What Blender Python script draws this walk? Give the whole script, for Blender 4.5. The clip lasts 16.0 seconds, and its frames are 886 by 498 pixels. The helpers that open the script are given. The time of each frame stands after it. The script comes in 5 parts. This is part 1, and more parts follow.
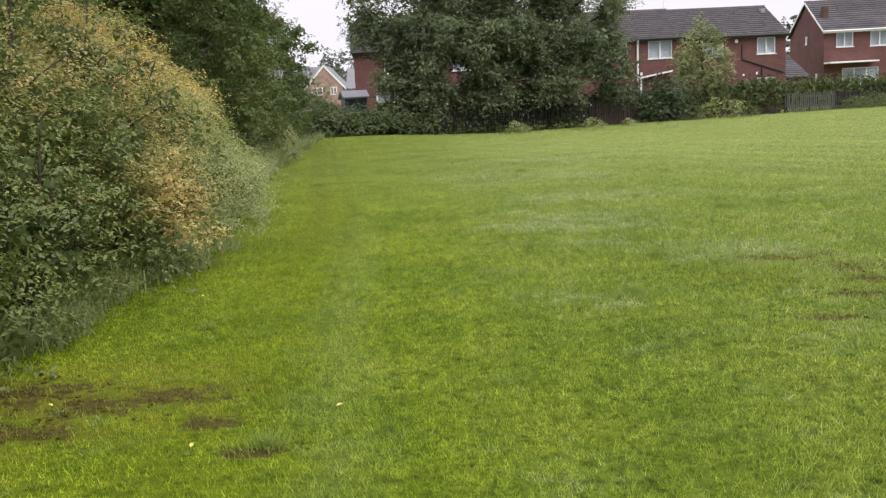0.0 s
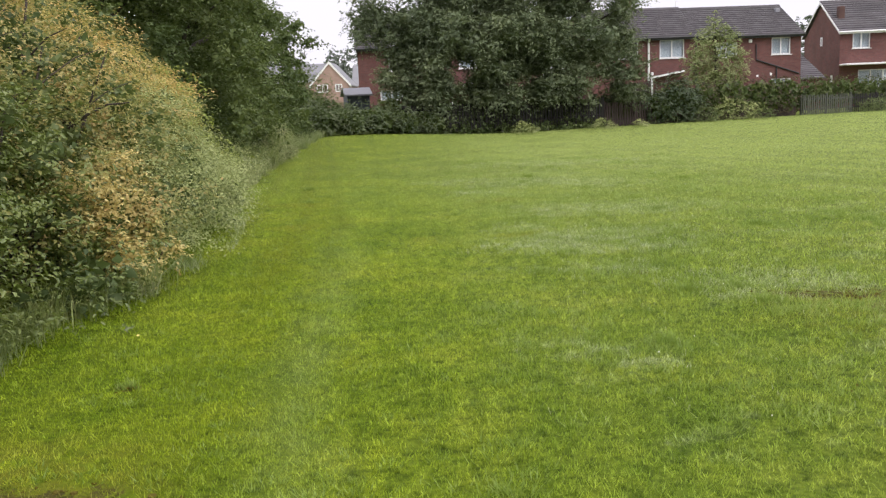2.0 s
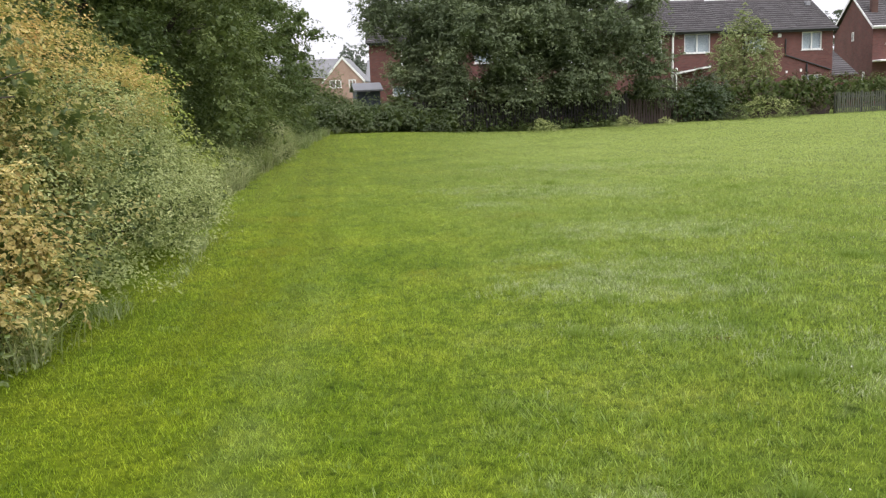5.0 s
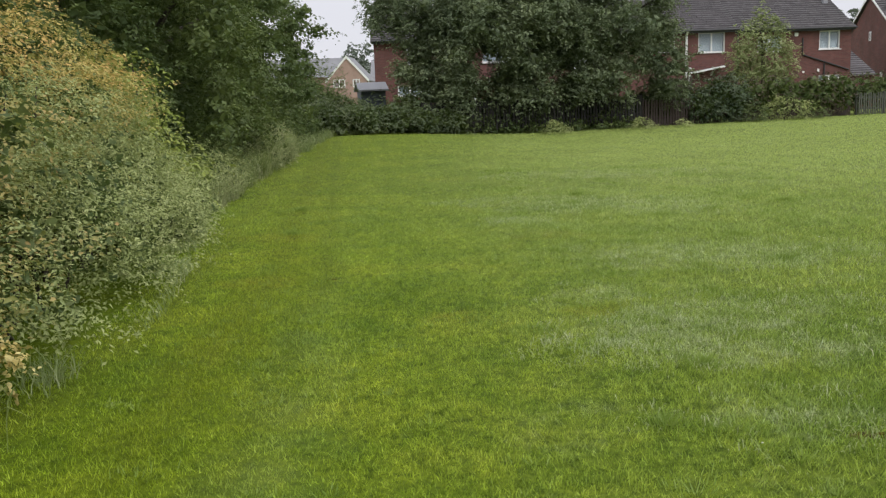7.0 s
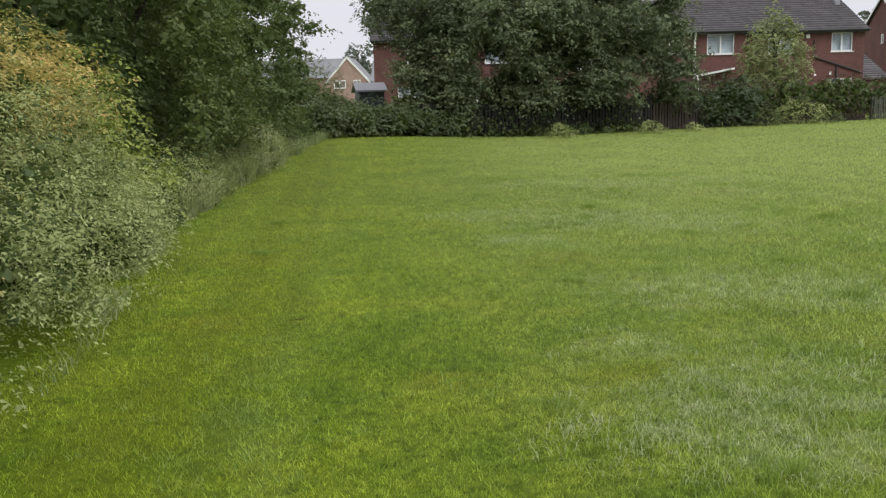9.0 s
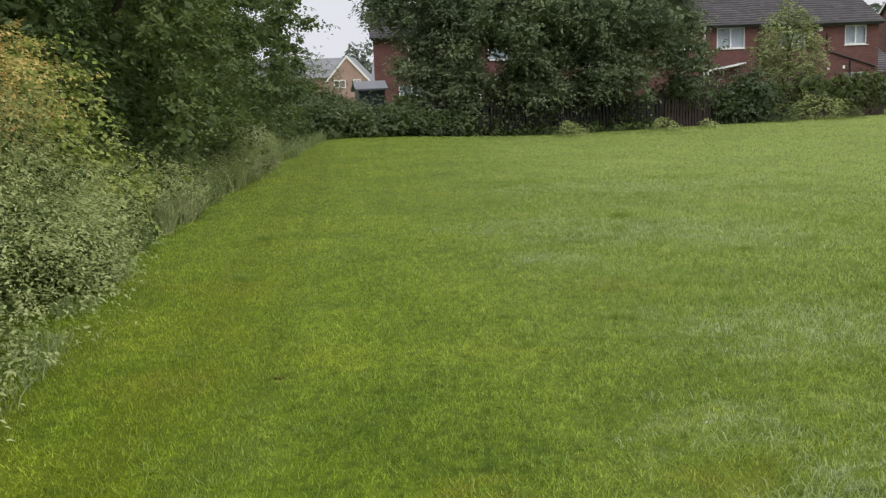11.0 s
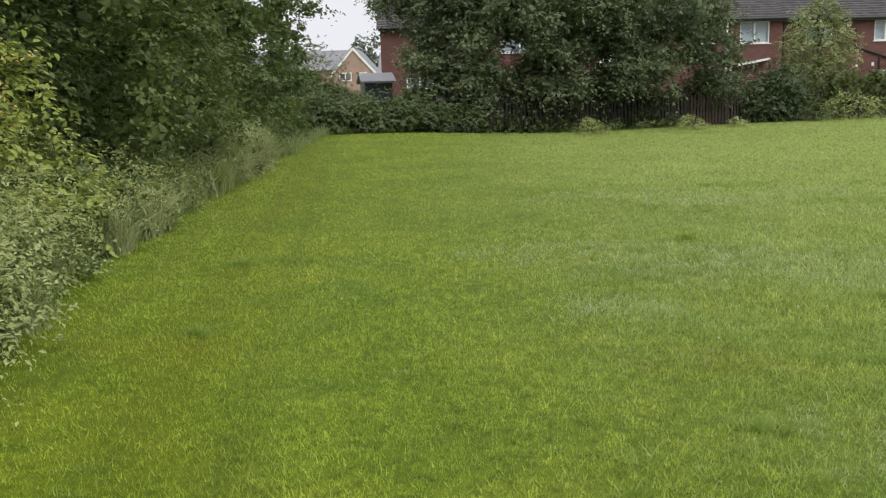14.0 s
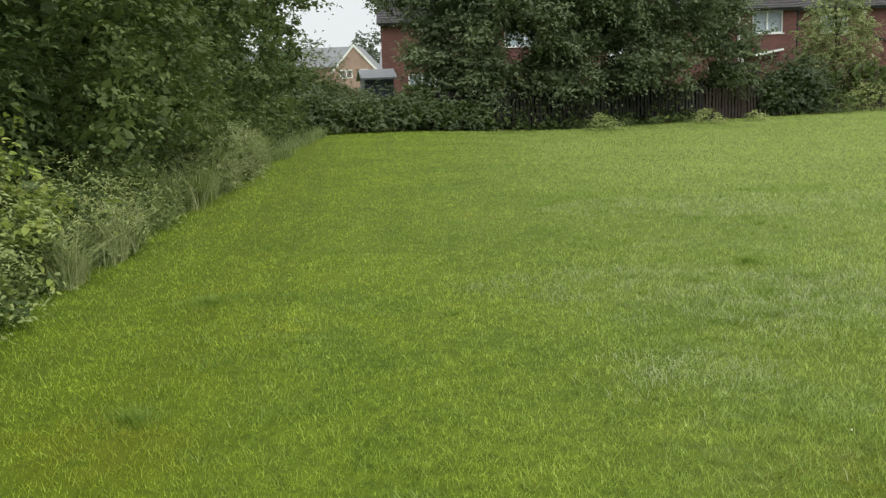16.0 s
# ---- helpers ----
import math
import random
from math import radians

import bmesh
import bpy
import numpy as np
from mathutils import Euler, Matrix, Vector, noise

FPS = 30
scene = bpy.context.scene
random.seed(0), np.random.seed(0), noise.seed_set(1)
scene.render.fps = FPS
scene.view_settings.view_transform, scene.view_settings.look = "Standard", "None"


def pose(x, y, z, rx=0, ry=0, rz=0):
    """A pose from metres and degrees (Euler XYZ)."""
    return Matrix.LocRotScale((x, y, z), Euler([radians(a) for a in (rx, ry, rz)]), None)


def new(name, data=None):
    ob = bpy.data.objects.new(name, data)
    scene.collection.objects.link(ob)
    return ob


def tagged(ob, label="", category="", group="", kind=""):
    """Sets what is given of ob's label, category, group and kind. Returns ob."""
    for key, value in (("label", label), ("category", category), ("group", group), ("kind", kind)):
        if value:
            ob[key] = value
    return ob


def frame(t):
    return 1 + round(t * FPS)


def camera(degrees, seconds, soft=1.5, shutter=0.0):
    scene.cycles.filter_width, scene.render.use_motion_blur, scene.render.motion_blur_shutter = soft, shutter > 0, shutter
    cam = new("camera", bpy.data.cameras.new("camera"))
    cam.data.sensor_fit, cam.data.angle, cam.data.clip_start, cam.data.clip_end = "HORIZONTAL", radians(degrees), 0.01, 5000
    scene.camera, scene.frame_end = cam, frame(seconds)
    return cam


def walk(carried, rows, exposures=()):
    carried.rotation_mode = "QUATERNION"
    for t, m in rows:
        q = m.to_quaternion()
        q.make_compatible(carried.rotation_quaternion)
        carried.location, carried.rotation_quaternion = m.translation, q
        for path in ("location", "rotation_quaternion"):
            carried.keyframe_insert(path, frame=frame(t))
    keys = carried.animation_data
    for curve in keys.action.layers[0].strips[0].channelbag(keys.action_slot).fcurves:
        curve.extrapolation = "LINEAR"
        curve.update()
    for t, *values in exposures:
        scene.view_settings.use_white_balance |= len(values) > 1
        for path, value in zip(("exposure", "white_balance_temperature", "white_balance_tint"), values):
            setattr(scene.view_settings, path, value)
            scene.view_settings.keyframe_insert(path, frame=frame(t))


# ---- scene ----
cam = camera(51.8, 16.0, soft=1.3)
METRES, EYE, TILT, LEAN, TURN = 11.9, 1.5, 0.0, 0.0, 0.0
ROWS = [
    (0.0, 0.0, 0.0, 0.0, -0.47, -9.1, 2.91),
    (0.5, -0.0013, 0.0299, 0.0025, -0.36, -8.99, 2.91),
    (1.0, 0.002, 0.0583, 0.0015, -0.29, -9.07, 3.16),
    (1.5, 0.0044, 0.0883, -0.0004, -0.12, -9.12, 2.58),
    (2.0, 0.0101, 0.1183, 0.0005, -0.02, -9.18, 2.35),
    (2.5, 0.0174, 0.1474, 0.0013, 0.01, -9.25, 2.33),
    (3.0, 0.0182, 0.1789, 0.0007, 0.17, -9.43, 2.21),
    (3.5, 0.0219, 0.2106, -0.0008, 0.65, -9.49, 2.41),
    (4.0, 0.0221, 0.2423, -0.0001, 0.83, -9.38, 2.29),
    (6.5, 0.0043, 0.4013, -0.0007, 1.1, -9.37, 2.03),
    (7.0, 0.0008, 0.4338, 0.0019, 1.21, -9.38, 2.03),
    (7.5, 0.003, 0.4648, 0.0007, 1.06, -9.16, 2.37),
    (8.0, 0.0036, 0.4981, -0.0015, 1.25, -9.24, 1.68),
    (8.5, 0.0049, 0.5295, -0.0015, 1.36, -9.29, 1.8),
    (9.0, 0.0045, 0.5613, -0.0002, 1.36, -9.26, 1.7),
    (9.5, -0.0008, 0.5937, 0.0008, 1.48, -9.32, 1.5),
    (10.0, -0.0032, 0.6243, -0.0012, 1.36, -9.3, 2.2),
    (12.5, -0.0162, 0.78, -0.0045, 1.47, -9.44, 2.18),
    (13.0, -0.0195, 0.8096, -0.0056, 1.59, -9.54, 1.64),
    (13.5, -0.0242, 0.8382, -0.0047, 1.66, -9.63, 1.68),
    (14.0, -0.0271, 0.8678, -0.0053, 1.78, -9.63, 1.63),
    (14.5, -0.0312, 0.8994, -0.0044, 1.78, -9.84, 1.62),
    (15.0, -0.0301, 0.9312, -0.006, 1.69, -9.98, 1.89),
    (15.5, -0.0325, 0.9622, -0.0062, 1.9, -10.05, 2.1),
    (16.0, -0.0359, 0.9934, -0.0043, 1.9, -9.87, 2.37),
]
EXPOSURES = [(0.0, 0.27, 6350, 19), (2.0, 0.32, 6350, 18), (3.5, 0.45, 6350, 17), (4.2, 0.45, 6350, 16), (6.3, 0.06, 6300, 11), (7.3, -0.04, 6300, 11), (10.0, -0.03, 6300, 11), (13.0, -0.08, 6350, 11), (14.5, 0.25, 6400, 10), (15.5, 0.4, 6400, 8), (16.0, 0.1, 6450, 3)]
walk(cam, [(t, pose(0, 0, EYE, TILT, LEAN, TURN) @ pose(METRES * x, METRES * y, METRES * z, 90 + pitch, roll, yaw)) for t, x, y, z, yaw, pitch, roll in ROWS], EXPOSURES)

# ---- world and sun: an overcast, drizzly day ----
SUN_EL, SUN_AZ = radians(50), radians(145)
world = bpy.data.worlds.new("overcast_sky")
scene.world = world
world.use_nodes = True
wn, wl = world.node_tree.nodes, world.node_tree.links
wn.clear()
sky = wn.new("ShaderNodeTexSky")
sky.sky_type, sky.sun_disc, sky.sun_elevation, sky.sun_rotation = "NISHITA", False, SUN_EL, SUN_AZ
tc = wn.new("ShaderNodeTexCoord")
sep = wn.new("ShaderNodeSeparateXYZ")
wl.new(tc.outputs["Generated"], sep.inputs[0])
# cloud layer: brighter towards the zenith, as an overcast sky is
ramp = wn.new("ShaderNodeValToRGB")
ramp.color_ramp.elements[0].position, ramp.color_ramp.elements[0].color = 0.0, (0.83, 0.82, 0.86, 1)
ramp.color_ramp.elements[1].position, ramp.color_ramp.elements[1].color = 1.0, (1.0, 1.0, 1.0, 1)
wl.new(sep.outputs["Z"], ramp.inputs[0])
grow = wn.new("ShaderNodeMapRange")
grow.inputs["From Min"].default_value, grow.inputs["From Max"].default_value = 0.1, 0.9
grow.inputs["To Min"].default_value, grow.inputs["To Max"].default_value = 0.98, 1.7
wl.new(sep.outputs["Z"], grow.inputs[0])
clouds = wn.new("ShaderNodeBackground")
wl.new(ramp.outputs[0], clouds.inputs[0])
wl.new(grow.outputs[0], clouds.inputs[1])
clear = wn.new("ShaderNodeBackground")
wl.new(sky.outputs[0], clear.inputs[0])
clear.inputs[1].default_value = 0.08
mixs = wn.new("ShaderNodeMixShader")
mixs.inputs[0].default_value = 0.93
wl.new(clear.outputs[0], mixs.inputs[1])
wl.new(clouds.outputs[0], mixs.inputs[2])
wout = wn.new("ShaderNodeOutputWorld")
wl.new(mixs.outputs[0], wout.inputs[0])
sun = new("sun", bpy.data.lights.new("sun", "SUN"))
sun.data.energy, sun.data.angle, sun.data.color = 1.5, radians(30), (1.0, 0.97, 0.92)
sun.matrix_world = pose(0, 0, 30, 0, 90 - 50, 305)


# ---- materials ----
def node_mat(name, rough=0.8):
    m = bpy.data.materials.new(name)
    m.use_nodes = True
    nt = m.node_tree
    b = nt.nodes["Principled BSDF"]
    b.inputs["Roughness"].default_value = rough
    return m, nt, b


def noise_node(nt, vec, scale, detail=4.0, rough=0.6):
    n = nt.nodes.new("ShaderNodeTexNoise")
    n.inputs["Scale"].default_value, n.inputs["Detail"].default_value, n.inputs["Roughness"].default_value = scale, detail, rough
    if vec is not None:
        nt.links.new(vec, n.inputs["Vector"])
    return n.outputs["Fac"]


def ramp_node(nt, fac, stops):
    r = nt.nodes.new("ShaderNodeValToRGB")
    e = r.color_ramp.elements
    while len(e) < len(stops):
        e.new(0.5)
    for k, (p, c) in zip(e, stops):
        k.position, k.color = p, (*c, 1)
    nt.links.new(fac, r.inputs[0])
    return r.outputs[0]


def mix_node(nt, fac, a, b, mode="MIX"):
    n = nt.nodes.new("ShaderNodeMix")
    n.data_type, n.blend_type = "RGBA", mode
    for sock, v in ((n.inputs[0], fac), (n.inputs[6], a), (n.inputs[7], b)):
        if isinstance(v, (int, float)):
            sock.default_value = v
        elif isinstance(v, tuple):
            sock.default_value = (*v, 1)
        else:
            nt.links.new(v, sock)
    return n.outputs[2]


def math_node(nt, op, a, b=0.0, clamp=False):
    n = nt.nodes.new("ShaderNodeMath")
    n.operation, n.use_clamp = op, clamp
    for sock, v in ((n.inputs[0], a), (n.inputs[1], b)):
        if isinstance(v, (int, float)):
            sock.default_value = v
        else:
            nt.links.new(v, sock)
    return n.outputs[0]


def step_node(nt, v, lo, hi):
    n = nt.nodes.new("ShaderNodeMapRange")
    n.interpolation_type = "SMOOTHSTEP"
    n.inputs["From Min"].default_value, n.inputs["From Max"].default_value = lo, hi
    nt.links.new(v, n.inputs[0])
    return n.outputs[0]


def bump_node(nt, b, height, strength, distance=0.01):
    n = nt.nodes.new("ShaderNodeBump")
    n.inputs["Strength"].default_value, n.inputs["Distance"].default_value = strength, distance
    nt.links.new(height, n.inputs["Height"])
    nt.links.new(n.outputs[0], b.inputs["Normal"])


def obj_coord(nt):
    return nt.nodes.new("ShaderNodeTexCoord").outputs["Object"]


def plain(name, colour, rough=0.7, vary=0.25, scale=6.0, metal=0.0, bump=0.1, piece=0.0):
    """A painted, wooden or metal surface with stains at two scales."""
    m, nt, b = node_mat(name, rough)
    v = obj_coord(nt)
    big, small = noise_node(nt, v, scale * 0.2, 3), noise_node(nt, v, scale * 4, 5)
    dark = tuple(c * (1 - vary) for c in colour)
    light = tuple(min(1, c * (1 + vary)) for c in colour)
    c1 = ramp_node(nt, big, [(0.3, dark), (0.7, light)])
    c2 = mix_node(nt, 0.35, c1, ramp_node(nt, small, [(0.3, dark), (0.75, light)]))
    if piece:  # each piece a little lighter or darker than the next
        oi = nt.nodes.new("ShaderNodeObjectInfo")
        c2 = mix_node(nt, 1.0, c2, ramp_node(nt, oi.outputs["Random"], [(0.0, (1 - piece,) * 3), (1.0, (1 + piece,) * 3)]), "MULTIPLY")
    nt.links.new(c2, b.inputs["Base Color"])
    b.inputs["Metallic"].default_value = metal
    bump_node(nt, b, small, bump)
    return m


def brick_mat(name, c1, c2, mortar):
    m, nt, b = node_mat(name, 0.88)
    v = obj_coord(nt)
    sx = nt.nodes.new("ShaderNodeSeparateXYZ")
    nt.links.new(v, sx.inputs[0])
    cx = nt.nodes.new("ShaderNodeCombineXYZ")
    nt.links.new(math_node(nt, "ADD", sx.outputs[0], sx.outputs[1]), cx.inputs[0])
    nt.links.new(sx.outputs[2], cx.inputs[1])
    t = nt.nodes.new("ShaderNodeTexBrick")
    nt.links.new(cx.outputs[0], t.inputs["Vector"])
    t.inputs["Color1"].default_value, t.inputs["Color2"].default_value, t.inputs["Mortar"].default_value = (*c1, 1), (*c2, 1), (*mortar, 1)
    t.inputs["Scale"].default_value, t.inputs["Mortar Size"].default_value = 1.0, 0.006
    t.inputs["Brick Width"].default_value, t.inputs["Row Height"].default_value = 0.225, 0.075
    stain = noise_node(nt, v, 0.8, 5)
    nt.links.new(mix_node(nt, 0.6, t.outputs["Color"], ramp_node(nt, stain, [(0.3, (0.45, 0.42, 0.42)), (0.7, (0.95, 0.95, 0.95))]), "MULTIPLY"), b.inputs["Base Color"])
    bump_node(nt, b, t.outputs["Fac"], -0.4, 0.01)
    return m


def leaf_mat(name, stops, blotch=1.0, light=0.25, rough=0.5, gloss=0.35):
    """Leaves: colour runs over the plant in patches and from leaf to leaf, and some light comes through."""
    m, nt, b = node_mat(name, rough)
    geo = nt.nodes.new("ShaderNodeNewGeometry")
    at = nt.nodes.new("ShaderNodeAttribute")
    at.attribute_name = "tint"
    patch = noise_node(nt, geo.outputs["Position"], blotch, 3, 0.65)
    f = math_node(nt, "ADD", math_node(nt, "MULTIPLY", patch, 1.3), math_node(nt, "MULTIPLY", at.outputs["Fac"], 0.42))
    f = math_node(nt, "SUBTRACT", f, 0.36, True)
    c = ramp_node(nt, f, stops)
    nt.links.new(c, b.inputs["Base Color"])
    b.inputs["Specular IOR Level"].default_value = gloss
    tr = nt.nodes.new("ShaderNodeBsdfTranslucent")
    nt.links.new(mix_node(nt, 0.2, c, (0.25, 0.32, 0.03)), tr.inputs[0])
    mx = nt.nodes.new("ShaderNodeMixShader")
    mx.inputs[0].default_value = light
    nt.links.new(b.outputs[0], mx.inputs[1])
    nt.links.new(tr.outputs[0], mx.inputs[2])
    nt.links.new(mx.outputs[0], nt.nodes["Material Output"].inputs[0])
    return m


def lawn_colour(nt):
    """The mown field's colour over the plan: soft patches, a trodden track and a pale mowing line along the hedge,
    silvery coarse grass, worn spots, bare earth, and distance haze put into the colour.
    """
    geo = nt.nodes.new("ShaderNodeNewGeometry")
    pos = geo.outputs["Position"]
    sx = nt.nodes.new("ShaderNodeSeparateXYZ")
    nt.links.new(pos, sx.inputs[0])
    X, Y = sx.outputs[0], sx.outputs[1]

    def spot(cx, cy, rx, ry):
        """1 in the middle of an ellipse on the plan, 0 at its rim."""
        ex = math_node(nt, "DIVIDE", math_node(nt, "SUBTRACT", X, cx), rx)
        ey = math_node(nt, "DIVIDE", math_node(nt, "SUBTRACT", Y, cy), ry)
        r2 = math_node(nt, "ADD", math_node(nt, "MULTIPLY", ex, ex), math_node(nt, "MULTIPLY", ey, ey))
        return math_node(nt, "SUBTRACT", 1.0, r2, True)

    base = ramp_node(nt, noise_node(nt, pos, 0.7, 5, 0.68), [(0.28, (0.128, 0.200, 0.026)), (0.5, (0.200, 0.272, 0.038)), (0.72, (0.276, 0.325, 0.056))])
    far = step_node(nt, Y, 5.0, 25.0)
    fine = ramp_node(nt, noise_node(nt, pos, 11.0, 4, 0.72), [(0.34, (0.36, 0.42, 0.34)), (0.48, (0.97, 0.98, 0.94)), (0.7, (1.4, 1.33, 1.36))])
    c = mix_node(nt, math_node(nt, "SUBTRACT", 0.85, math_node(nt, "MULTIPLY", far, 0.3)), base, fine, "MULTIPLY")
    tiny = ramp_node(nt, noise_node(nt, pos, 30.0, 3, 0.7), [(0.35, (0.45, 0.5, 0.45)), (0.5, (1.0, 1.0, 1.0)), (0.68, (1.4, 1.35, 1.4))])
    c = mix_node(nt, math_node(nt, "SUBTRACT", 0.75, math_node(nt, "MULTIPLY", far, 0.55)), c, tiny, "MULTIPLY")
    worn = ramp_node(nt, noise_node(nt, pos, 2.6, 5, 0.72), [(0.34, (0.76, 0.84, 0.74)), (0.5, (1.04, 1.04, 1.04)), (0.68, (1.28, 1.2, 1.3))])
    c = mix_node(nt, 0.85, c, worn, "MULTIPLY")
    wob = math_node(nt, "MULTIPLY", math_node(nt, "SUBTRACT", noise_node(nt, pos, 0.6, 3), 0.5), 0.5)
    # paler, bluer sward away from the hedge; richer green beside it
    line = math_node(nt, "ADD", math_node(nt, "ADD", X, wob), math_node(nt, "ADD", math_node(nt, "MULTIPLY", Y, 0.065), 0.3))
    out = step_node(nt, line, -0.5, 2.6)
    c = mix_node(nt, 1.0, c, mix_node(nt, out, (1.07, 1.04, 0.52), (1.03, 1.0, 1.08)), "MULTIPLY")
    rag = step_node(nt, noise_node(nt, pos, 1.8, 4), 0.3, 0.62)
    # the pale mowing line
    near = math_node(nt, "SUBTRACT", 1.0, math_node(nt, "DIVIDE", math_node(nt, "ABSOLUTE", line), 0.36), True)
    near = math_node(nt, "MULTIPLY", near, math_node(nt, "SUBTRACT", 0.5, math_node(nt, "MULTIPLY", step_node(nt, Y, 9.0, 14.0), 0.38)))
    c = mix_node(nt, math_node(nt, "MULTIPLY", near, rag), c, (0.26, 0.325, 0.105))
    # the trodden track, which bends away with the hedge
    bend = math_node(nt, "MULTIPLY", math_node(nt, "MAXIMUM", math_node(nt, "SUBTRACT", Y, 13.0), 0.0), 0.075)
    track = math_node(nt, "ADD", math_node(nt, "ADD", X, math_node(nt, "MULTIPLY", wob, 0.6)), math_node(nt, "ADD", math_node(nt, "MULTIPLY", Y, 0.052), math_node(nt, "ADD", bend, 1.0)))
    strong = math_node(nt, "ADD", 0.35, math_node(nt, "MULTIPLY", 0.65, step_node(nt, Y, 6.5, 12.0)))
    for at, wide, col, amount in ((-0.05, 0.42, (0.178, 0.212, 0.012), 0.85), (-0.75, 0.3, (0.212, 0.235, 0.03), 0.5), (0.42, 0.2, (0.13, 0.165, 0.014), 0.5)):
        near = math_node(nt, "SUBTRACT", 1.0, math_node(nt, "DIVIDE", math_node(nt, "ABSOLUTE", math_node(nt, "SUBTRACT", track, at)), wide), True)
        c = mix_node(nt, math_node(nt, "MULTIPLY", math_node(nt, "MULTIPLY", near, strong), math_node(nt, "MULTIPLY", math_node(nt, "ADD", 0.45, math_node(nt, "MULTIPLY", rag, 0.55)), amount)), c, col)
    # distance haze painted in: the far sward shifts to a paler, bluer green
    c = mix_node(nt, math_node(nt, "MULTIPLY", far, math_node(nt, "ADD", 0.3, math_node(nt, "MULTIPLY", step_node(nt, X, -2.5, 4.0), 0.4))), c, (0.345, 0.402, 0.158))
    coarse = math_node(nt, "ADD", noise_node(nt, pos, 0.42, 6, 0.75), math_node(nt, "MULTIPLY", math_node(nt, "SUBTRACT", noise_node(nt, pos, 2.4, 4, 0.7), 0.5), 0.35))
    for e in SILVER:
        coarse = math_node(nt, "ADD", coarse, math_node(nt, "MULTIPLY", spot(*e), 0.17))
    silver = math_node(nt, "MULTIPLY", step_node(nt, coarse, 0.48, 0.68), step_node(nt, X, -0.2, 1.2))
    speck = math_node(nt, "MULTIPLY", step_node(nt, noise_node(nt, pos, 6.0, 5, 0.75), 0.42, 0.58), math_node(nt, "ADD", 0.3, math_node(nt, "MULTIPLY", 0.7, step_node(nt, noise_node(nt, pos, 19.0, 3, 0.7), 0.44, 0.58))))
    silver = math_node(nt, "MULTIPLY", silver, math_node(nt, "ADD", 0.06, math_node(nt, "MULTIPLY", 0.94, speck)))
    c = mix_node(nt, math_node(nt, "MULTIPLY", silver, math_node(nt, "SUBTRACT", 0.9, math_node(nt, "MULTIPLY", far, 0.5))), c, (0.43, 0.465, 0.29))
    patchy = step_node(nt, noise_node(nt, pos, 6.0, 5, 0.72), 0.36, 0.6)
    for cx, cy, rx, ry, amount in ((-2.0, 4.8, 1.2, 0.95, 0.8), (3.0, 7.3, 1.0, 1.0, 0.4), (-2.15, 15.5, 0.7, 0.5, 0.5), (-1.85, 12.9, 0.5, 0.35, 0.6), (-0.07, 11.4, 0.3, 0.2, 0.7), (0.9, 11.5, 0.35, 0.25, 0.6), (-1.6, 10.6, 0.4, 0.6, 0.2), (0.95, 15.0, 0.7, 0.35, 0.4)):  # yellowed, trodden grass
        f = math_node(nt, "MULTIPLY", spot(cx, cy, rx, ry), patchy)
        c = mix_node(nt, math_node(nt, "MULTIPLY", f, amount), c, (0.275, 0.26, 0.04))
    bare = None
    crumbs = math_node(nt, "MULTIPLY", math_node(nt, "ADD", noise_node(nt, pos, 4.5, 4, 0.7), noise_node(nt, pos, 16.0, 5, 0.8)), 0.5)
    for e in EARTH:
        q = spot(*e)
        f = step_node(nt, math_node(nt, "ADD", math_node(nt, "MULTIPLY", q, 0.26), crumbs), 0.67, 0.74)
        f = math_node(nt, "MULTIPLY", f, math_node(nt, "GREATER_THAN", q, 0.0))
        bare = f if bare is None else math_node(nt, "MAXIMUM", bare, f)
    return c, bare, pos


# where coarse pale grass grows, and where the sward is torn open: x, y and half widths
SILVER = ((1.9, 11.3, 1.0, 0.6), (2.55, 8.4, 0.7, 0.6), (1.4, 10.4, 1.0, 0.4), (1.25, 6.35, 0.25, 0.16), (1.5, 9.25, 0.6, 0.4), (1.7, 17.9, 1.5, 0.8), (2.5, 17.2, 1.2, 0.8), (0.8, 18.4, 1.2, 0.5), (0.6, 16.2, 0.5, 0.4), (2.9, 22.5, 2.2, 0.9), (0.95, 12.05, 0.5, 0.35), (1.1, 10.8, 0.6, 0.5), (2.6, 13.6, 1.2, 0.8))
EARTH = ((-2.35, 4.9, 0.68, 0.41), (-1.95, 4.66, 0.61, 0.35), (-1.52, 4.8, 0.57, 0.29), (-2.1, 4.28, 0.54, 0.29), (-1.18, 4.35, 0.27, 0.19), (-0.86, 3.9, 0.34, 0.13), (-1.69, 6.28, 0.14, 0.09), (2.62, 7.93, 0.46, 0.19), (3.05, 7.92, 0.68, 0.25), (3.25, 7.42, 0.49, 0.32), (3.32, 6.9, 0.46, 0.35), (2.95, 6.35, 0.41, 0.23), (2.5, 5.78, 0.46, 0.14), (-1.13, 12.92, 0.11, 0.06), (1.7, 9.0, 0.16, 0.09))


